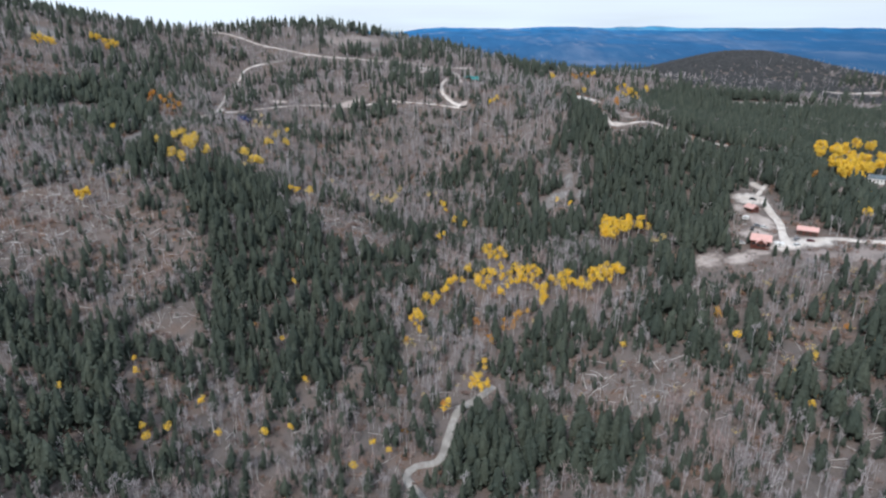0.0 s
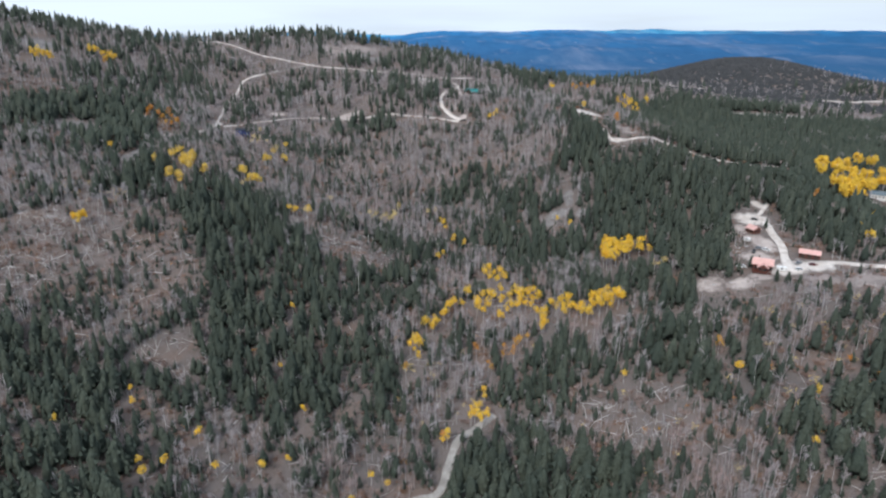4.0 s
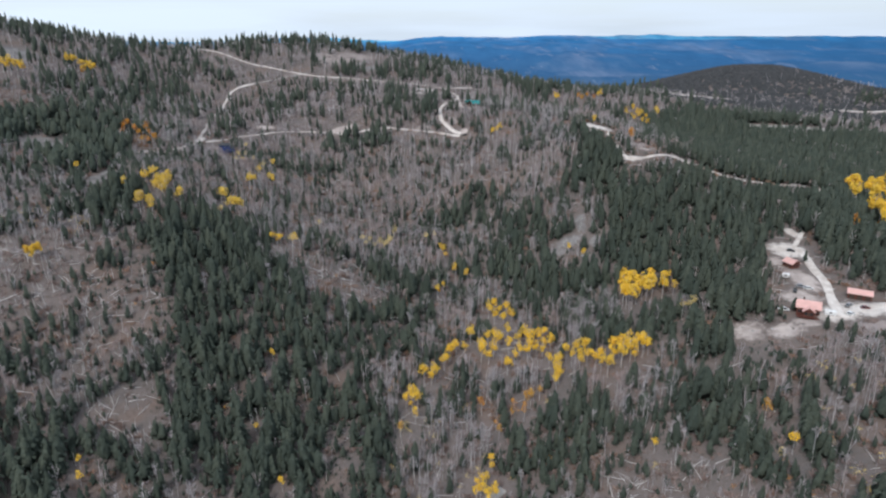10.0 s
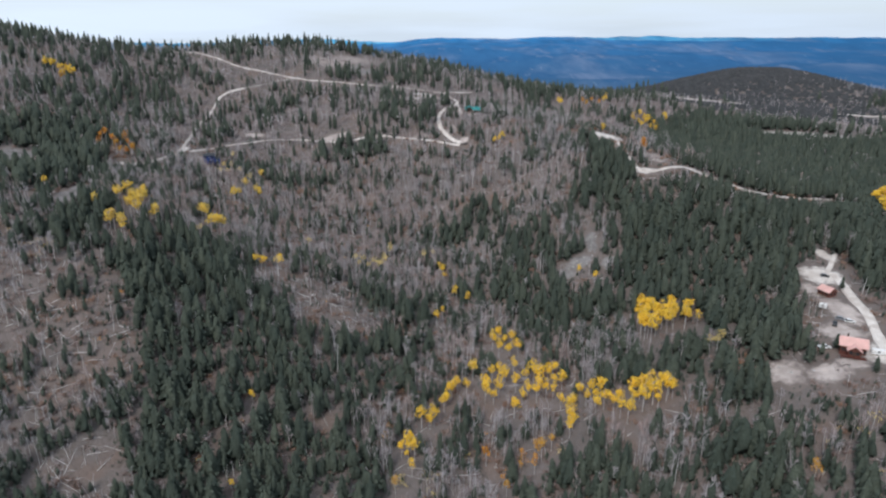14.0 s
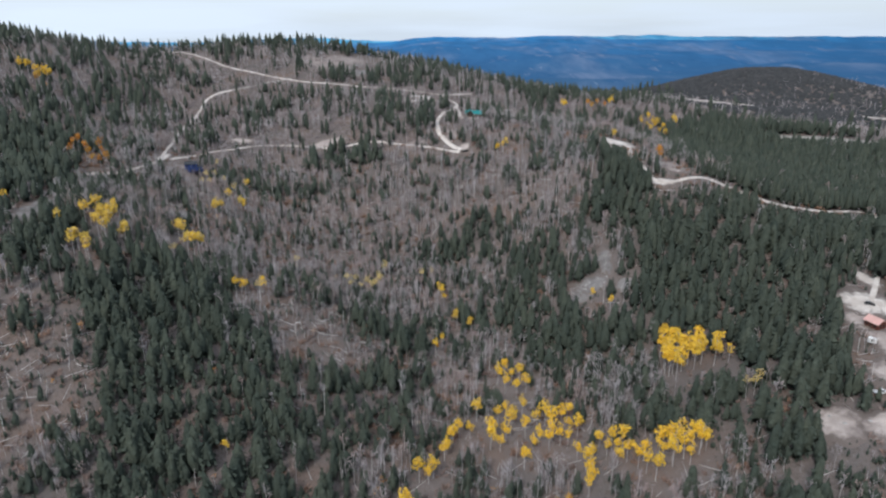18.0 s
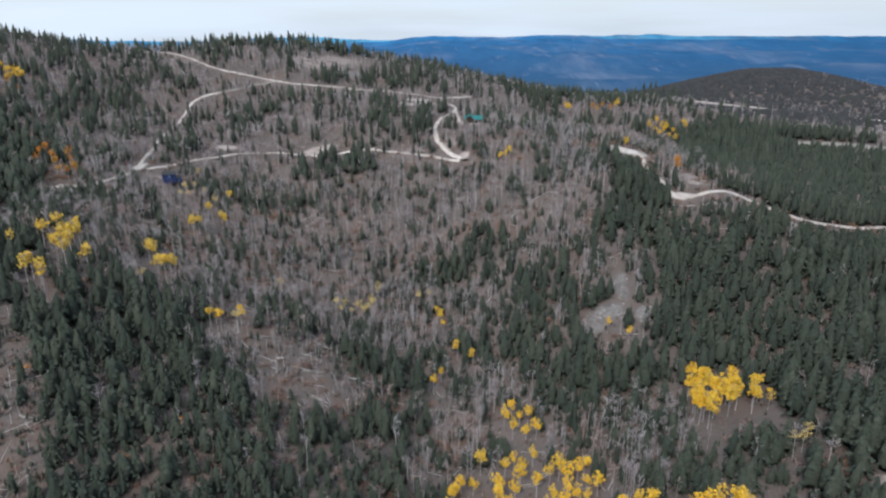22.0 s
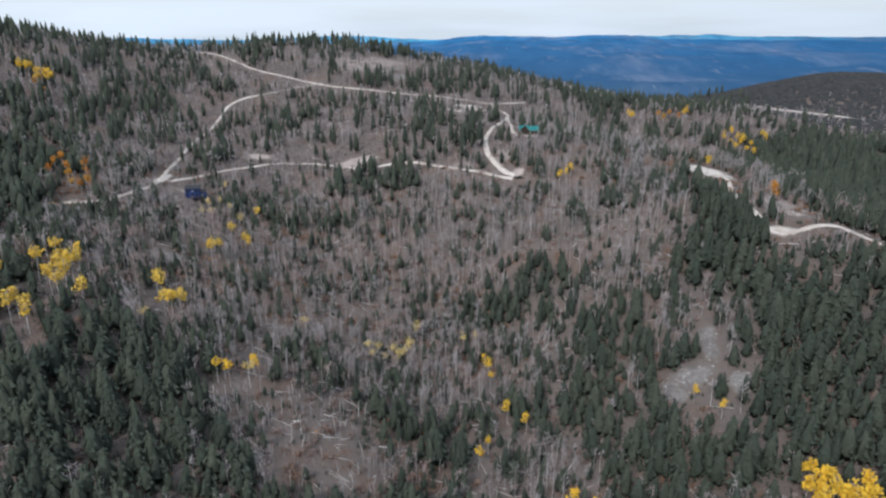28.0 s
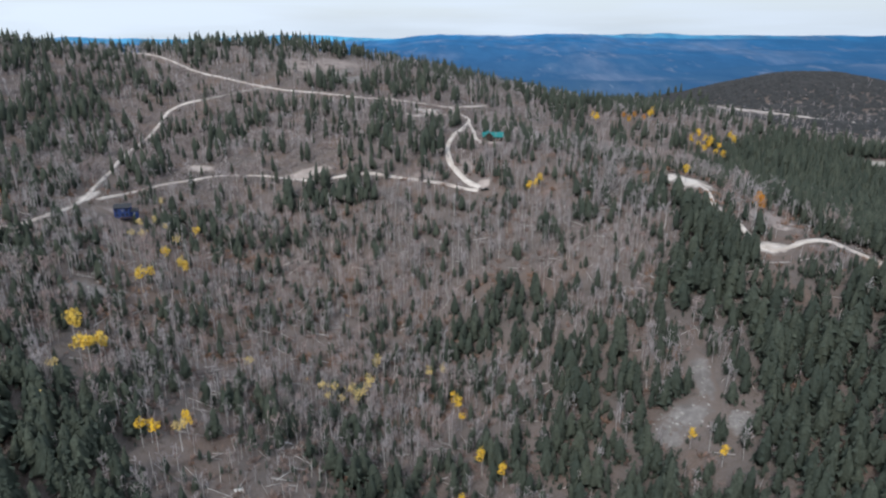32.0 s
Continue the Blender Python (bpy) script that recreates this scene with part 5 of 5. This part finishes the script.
def deck(parent, x0, y0, x1, y1, z, mat=WOOD, down=2.5):
    part("deck", box(bmesh.new(), x0, y0, z - 0.15, x1, y1, z), mat, parent)
    for px0 in (x0 + 0.15, x1 - 0.15):
        for py0 in (y0 + 0.15, y1 - 0.15):
            part("post", box(bmesh.new(), px0 - 0.09, py0 - 0.09, z - down, px0 + 0.09, py0 + 0.09, z - 0.15), mat, parent)
    part("railing", box(bmesh.new(), x0, y0, z + 0.92, x1, y0 + 0.08, z + 1.0), mat, parent)
    n = int((x1 - x0) / 1.2)
    for k in range(n + 1):
        a = x0 + 0.04 + k * (x1 - x0 - 0.08) / n
        part("baluster", box(bmesh.new(), a - 0.035, y0, z, a + 0.035, y0 + 0.07, z + 0.92), mat, parent)


def red_house():
    ob = thing("house", at_ground(186.5, 350.5, -27, 3.0), "red-brown log house with a salmon metal roof", "house", "red log buildings")
    gable_walls(ob, 10.0, 7.4, 3.9, 2.4, RED_LOG)
    gable_roof(ob, 10.0, 7.4, 3.9, 2.4, 0.7, RED_ROOF)
    gable_walls(ob, 2.6, 4.8, 2.9, 1.8, RED_LOG, cx=0.3, cy=-4.9, along="y", name="gable_wall")
    gable_roof(ob, 4.4, 4.8, 2.9, 1.8, 0.6, RED_ROOF, cx=0.3, cy=-4.2, along="y", name="porch_roof")
    part("chimney", box(bmesh.new(), -2.6, 0.9, 4.5, -1.9, 1.6, 7.4, 0.04), DARK_LOG, ob, "dark chimney")
    for wx0 in (-4.0, -2.9, 3.4, 4.4):
        window(ob, wx0, -3.7, 1.0, 0.8, 1.2, "s", DARK_LOG)
    for wx0 in (-1.0, 1.6):
        window(ob, wx0, -6.2, 0.9, 1.1, 1.3, "s", DARK_LOG)
    for wy0 in (-2.0, 1.8):
        window(ob, 5.0, wy0, 1.1, 0.9, 1.2, "e", DARK_LOG)
        window(ob, -5.0, wy0, 1.1, 0.9, 1.2, "w", DARK_LOG)
    door(ob, 0.3, -6.2, 0.1, 1.0, 2.1, "s", DARK_LOG)
    deck(ob, -4.8, -8.2, 4.8, -6.3, 0.1, RED_LOG)


def red_cabin():
    ob = thing("cabin", at_ground(204.5, 402, -72, 3.0), "small red-brown log cabin with a salmon metal roof", "cabin", "red log buildings")
    gable_walls(ob, 6.6, 5.4, 2.9, 1.8, RED_LOG)
    gable_roof(ob, 6.6, 5.4, 2.9, 1.8, 0.6, RED_ROOF)
    for wx0 in (-2.0, 2.0):
        window(ob, wx0, -2.7, 1.0, 0.9, 1.0, "s", DARK_LOG)
    door(ob, 0, -2.7, 0.05, 0.95, 2.05, "s", DARK_LOG)
    window(ob, 3.3, -1.0, 1.0, 0.9, 1.1, "e", DARK_LOG)
    window(ob, 3.3, 1.0, 1.0, 0.9, 1.1, "e", DARK_LOG)
    deck(ob, -3.2, -4.2, 3.2, -2.8, 0.05)


def barn():
    ob = thing("barn", at_ground(220, 363, -30, 3.0), "long red-brown barn with a salmon metal roof", "barn", "red log buildings")
    gable_walls(ob, 10.6, 6.0, 3.0, 1.6, RED_LOG)
    gable_roof(ob, 10.6, 6.0, 3.0, 1.6, 0.5, RED_ROOF)
    for wx0 in (-3.5, 0, 3.5):
        door(ob, wx0, -3.0, 0.02, 2.5, 2.3, "s", DARK_LOG)
    window(ob, 5.3, 0, 1.1, 0.8, 0.9, "e", DARK_LOG)


def green_house():
    ob = thing("house", at_ground(42, 749, -2, 3.0), "dark log house with a turquoise green metal roof", "house")
    gable_walls(ob, 14.0, 8.6, 4.0, 2.6, DARK_LOG)
    gable_roof(ob, 14.0, 8.6, 4.0, 2.6, 0.8, GREEN_ROOF)
    gable_walls(ob, 4.2, 7.2, 4.4, 3.4, DARK_LOG, cx=-3.4, cy=-5.4, along="y", name="gable_wall")
    gable_roof(ob, 7.6, 7.2, 4.4, 3.4, 0.8, GREEN_ROOF, cx=-3.4, cy=-4.2, along="y", name="front_roof")
    for wx0 in (-5.0, -1.8):
        window(ob, wx0, -7.5, 0.9, 1.5, 1.8, "s", DARK_LOG)
        window(ob, wx0, -7.5, 3.4, 1.2, 1.2, "s", DARK_LOG)
    for wx0 in (2.4, 4.9):
        window(ob, wx0, -4.3, 1.1, 1.2, 1.3, "s", DARK_LOG)
    door(ob, 3.6, -4.3, 0.05, 1.0, 2.1, "s", WOOD)
    deck(ob, 0.4, -6.8, 6.9, -4.4, 0.05)


def blue_house():
    ob = thing("house", at_ground(-189, 650, 14), "dark navy two-storey house with a charcoal roof", "house")
    for bm in (box(bmesh.new(), -4.6, -3.4, -1.5, 4.2, -3.15, 5.8), box(bmesh.new(), -4.6, 3.15, -1.5, 4.2, 3.4, 6.6),
               box(bmesh.new(), -4.6, -3.15, -1.5, -4.35, 3.15, 5.9), box(bmesh.new(), 3.95, -3.15, -1.5, 4.2, 3.15, 5.9)):
        part("wall", bm, NAVY, ob)
    part("roof", solid(bmesh.new(), [(-4.0, 5.75), (4.0, 6.65), (4.0, 6.85), (-4.0, 5.95)], "x", -5.1, 4.7), DARK_ROOF, ob)
    part("wing_wall", box(bmesh.new(), 4.2, -2.4, -1.5, 8.0, 2.6, 3.0), NAVY, ob)
    part("wing_roof", solid(bmesh.new(), [(-2.9, 3.0), (3.1, 3.7), (3.1, 3.9), (-2.9, 3.2)], "x", 4.21, 8.5), DARK_ROOF, ob)
    for wx0, wz in ((-3.0, 1.0), (0.2, 1.0), (2.6, 1.0), (-3.0, 3.7), (2.6, 3.7)):
        window(ob, wx0, -3.4, wz, 1.0, 1.3, "s", DARK_ROOF)
    window(ob, 0.2, -3.4, 3.9, 0.7, 0.7, "s")
    door(ob, 6.2, -2.4, 0.02, 1.0, 2.1, "s", WHITE)
    deck(ob, -1.0, -6.2, 6.0, -3.5, 0.1, DARK_LOG)


def pale_house(x, y, turn, L, W, roof, wall, label, group):
    ob = thing("house", at_ground(x, y, turn), label, "house", group)
    gable_walls(ob, L, W, 3.6, 2.2, wall)
    gable_roof(ob, L, W, 3.6, 2.2, 0.5, roof, ribs=False)
    for wx0 in (-L * 0.3, L * 0.1, L * 0.33):
        window(ob, wx0, -W / 2, 1.1, 1.2, 1.2, "s")
    door(ob, -L * 0.1, -W / 2, 0.05, 1.0, 2.1, "s", DARK_LOG)


red_house()
red_cabin()
barn()
green_house()
blue_house()
pale_house(369, 527, -35, 12.0, 8.0, GREY_ROOF, WHITE, "blue-grey roofed white house among golden trees", "houses below the hill")
pale_house(314, 470, 20, 8.0, 6.0, WHITE, WHITE, "small outbuilding with a white roof", "houses below the hill")
pale_house(338, 498, 80, 7.5, 5.0, WHITE, WHITE, "small outbuilding with a white roof", "houses below the hill")


# ------------------------------------------------------------------ vehicles and yard things
def car(x, y, turn, paint, label, truck=False):
    ob = thing("car", Matrix.Translation((x, y, h1(x, y) + 0.3)) @ Matrix.Rotation(radians(turn), 4, "Z"), label, "pickup" if truck else "car", "parked vehicles")
    L = 2.7 if truck else 2.25
    out = [(-L, 0.35), (L, 0.35), (L, 0.85), (L - 0.9, 1.0), (-L, 1.0)]
    part("body", solid(bmesh.new(), out, "y", -0.92, 0.92), paint, ob)
    cab = [(-0.2, 1.0), (1.45, 1.0), (0.9, 1.72), (0.05, 1.75)] if truck else [(-1.9, 1.0), (1.25, 1.0), (0.6, 1.6), (-1.4, 1.6)]
    part("cabin", solid(bmesh.new(), cab, "y", -0.82, 0.82), GLASS, ob, "dark glazed cabin")
    roof = [(0.02, 1.74), (0.92, 1.71), (0.88, 1.8), (0.06, 1.82)] if truck else [(-1.42, 1.6), (0.62, 1.6), (0.55, 1.68), (-1.35, 1.68)]
    part("roof", solid(bmesh.new(), roof, "y", -0.84, 0.84), paint, ob)
    for wx0 in (-L * 0.62, L * 0.62):
        for wy0 in (-0.86, 0.86):
            bm = bmesh.new()
            bmesh.ops.create_cone(bm, cap_ends=True, segments=12, radius1=0.36, radius2=0.36, depth=0.24, matrix=Matrix.Translation((wx0, wy0, 0.36)) @ Matrix.Rotation(radians(90), 4, "X"))
            wheel = part("wheel", bm, RUBBER, ob)
            bm = bmesh.new()
            bmesh.ops.create_cone(bm, cap_ends=True, segments=10, radius1=0.2, radius2=0.2, depth=0.27, matrix=Matrix.Translation((wx0, wy0, 0.36)) @ Matrix.Rotation(radians(90), 4, "X"))
            part("rim", bm, CHROME, wheel)
    for wy0 in (-0.62, 0.62):
        part("headlight", box(bmesh.new(), L - 0.02, wy0 - 0.16, 0.62, L + 0.03, wy0 + 0.16, 0.78), CHROME, ob)


P_WHITE, P_BLACK, P_RED, P_GREY = car_paint("white_car_paint", (0.75, 0.75, 0.74)), car_paint("black_car_paint", (0.02, 0.02, 0.022)), car_paint("dark_red_car_paint", (0.12, 0.015, 0.015)), car_paint("grey_car_paint", (0.25, 0.26, 0.28))
car(214, 421, -20, P_BLACK, "black car parked on the gravel by the cabin")
car(192, 373, 60, P_BLACK, "black pickup parked behind the log house", True)
car(197, 377, -25, P_GREY, "grey car parked behind the log house")
car(200, 374.5, -20, P_WHITE, "white car parked behind the log house")
car(209, 353.5, 30, P_GREY, "grey car parked by the barn")
car(204, 344, 20, P_WHITE, "white car parked on the gravel yard")
car(215, 350, -5, P_RED, "dark red car parked by the barn")
car(177, 355, -5, P_WHITE, "white pickup parked under the trees", True)
car(30, 667, 5, P_BLACK, "black pickup parked at the end of the road", True)
car(-195.5, 663, 30, P_WHITE, "white car parked behind the navy house")


def camper(x, y, turn, L, label):
    ob = thing("camper_trailer", Matrix.Translation((x, y, h1(x, y) + 0.3)) @ Matrix.Rotation(radians(turn), 4, "Z"), label, "trailer", "parked vehicles")
    part("body", box(bmesh.new(), -L / 2, -1.15, 0.5, L / 2, 1.15, 2.7, 0.15), WHITE, ob)
    part("stripe", box(bmesh.new(), -L / 2 + 0.2, -1.17, 1.2, L / 2 - 0.2, 1.17, 1.35), P_GREY, ob)
    part("window", box(bmesh.new(), -0.5, -1.18, 1.6, 0.6, 1.18, 2.2), GLASS, ob)
    part("hitch", box(bmesh.new(), L / 2, -0.08, 0.45, L / 2 + 1.1, 0.08, 0.6), CHROME, ob)
    for wy0 in (-1.0, 1.0):
        bm = bmesh.new()
        bmesh.ops.create_cone(bm, cap_ends=True, segments=12, radius1=0.36, radius2=0.36, depth=0.24, matrix=Matrix.Translation((-0.3, wy0, 0.36)) @ Matrix.Rotation(radians(90), 4, "X"))
        part("wheel", bm, RUBBER, ob)


camper(194.5, 345, -24, 5.2, "white camper trailer parked beside the log house")
camper(195, 389, -40, 3.4, "small white trailer standing on bare earth")


def log_pile(x, y, turn, rows, length, label):
    ob = thing("log_pile", Matrix.Translation((x, y, h1(x, y) + 0.2)) @ Matrix.Rotation(radians(turn), 4, "Z"), label, "logs", "stacked timber by the junction")
    for k in range(rows):
        for i in range(rows - k):
            bm = bmesh.new()
            bmesh.ops.create_cone(bm, cap_ends=True, segments=8, radius1=0.24, radius2=0.2, depth=length, matrix=Matrix.Translation((0.1 * ((i * 7 + k * 3) % 5), (i + 0.5 * k - rows / 2) * 0.47, 0.2 + k * 0.4)) @ Matrix.Rotation(radians(90), 4, "Y"))
            part("trunk", bm, DEADWOOD[0], ob)


for k, (lx0, ly0, turn) in enumerate([(-12, 884, 10), (-5, 887, -15), (1, 889, 25), (5, 885, 70), (-9, 878, 40), (-16, 880, -30), (-2, 880, 5)]):
    log_pile(lx0, ly0, turn, 4 if k % 2 else 3, 5.5 + 0.5 * (k % 3), "pale stacked timber on bare earth")
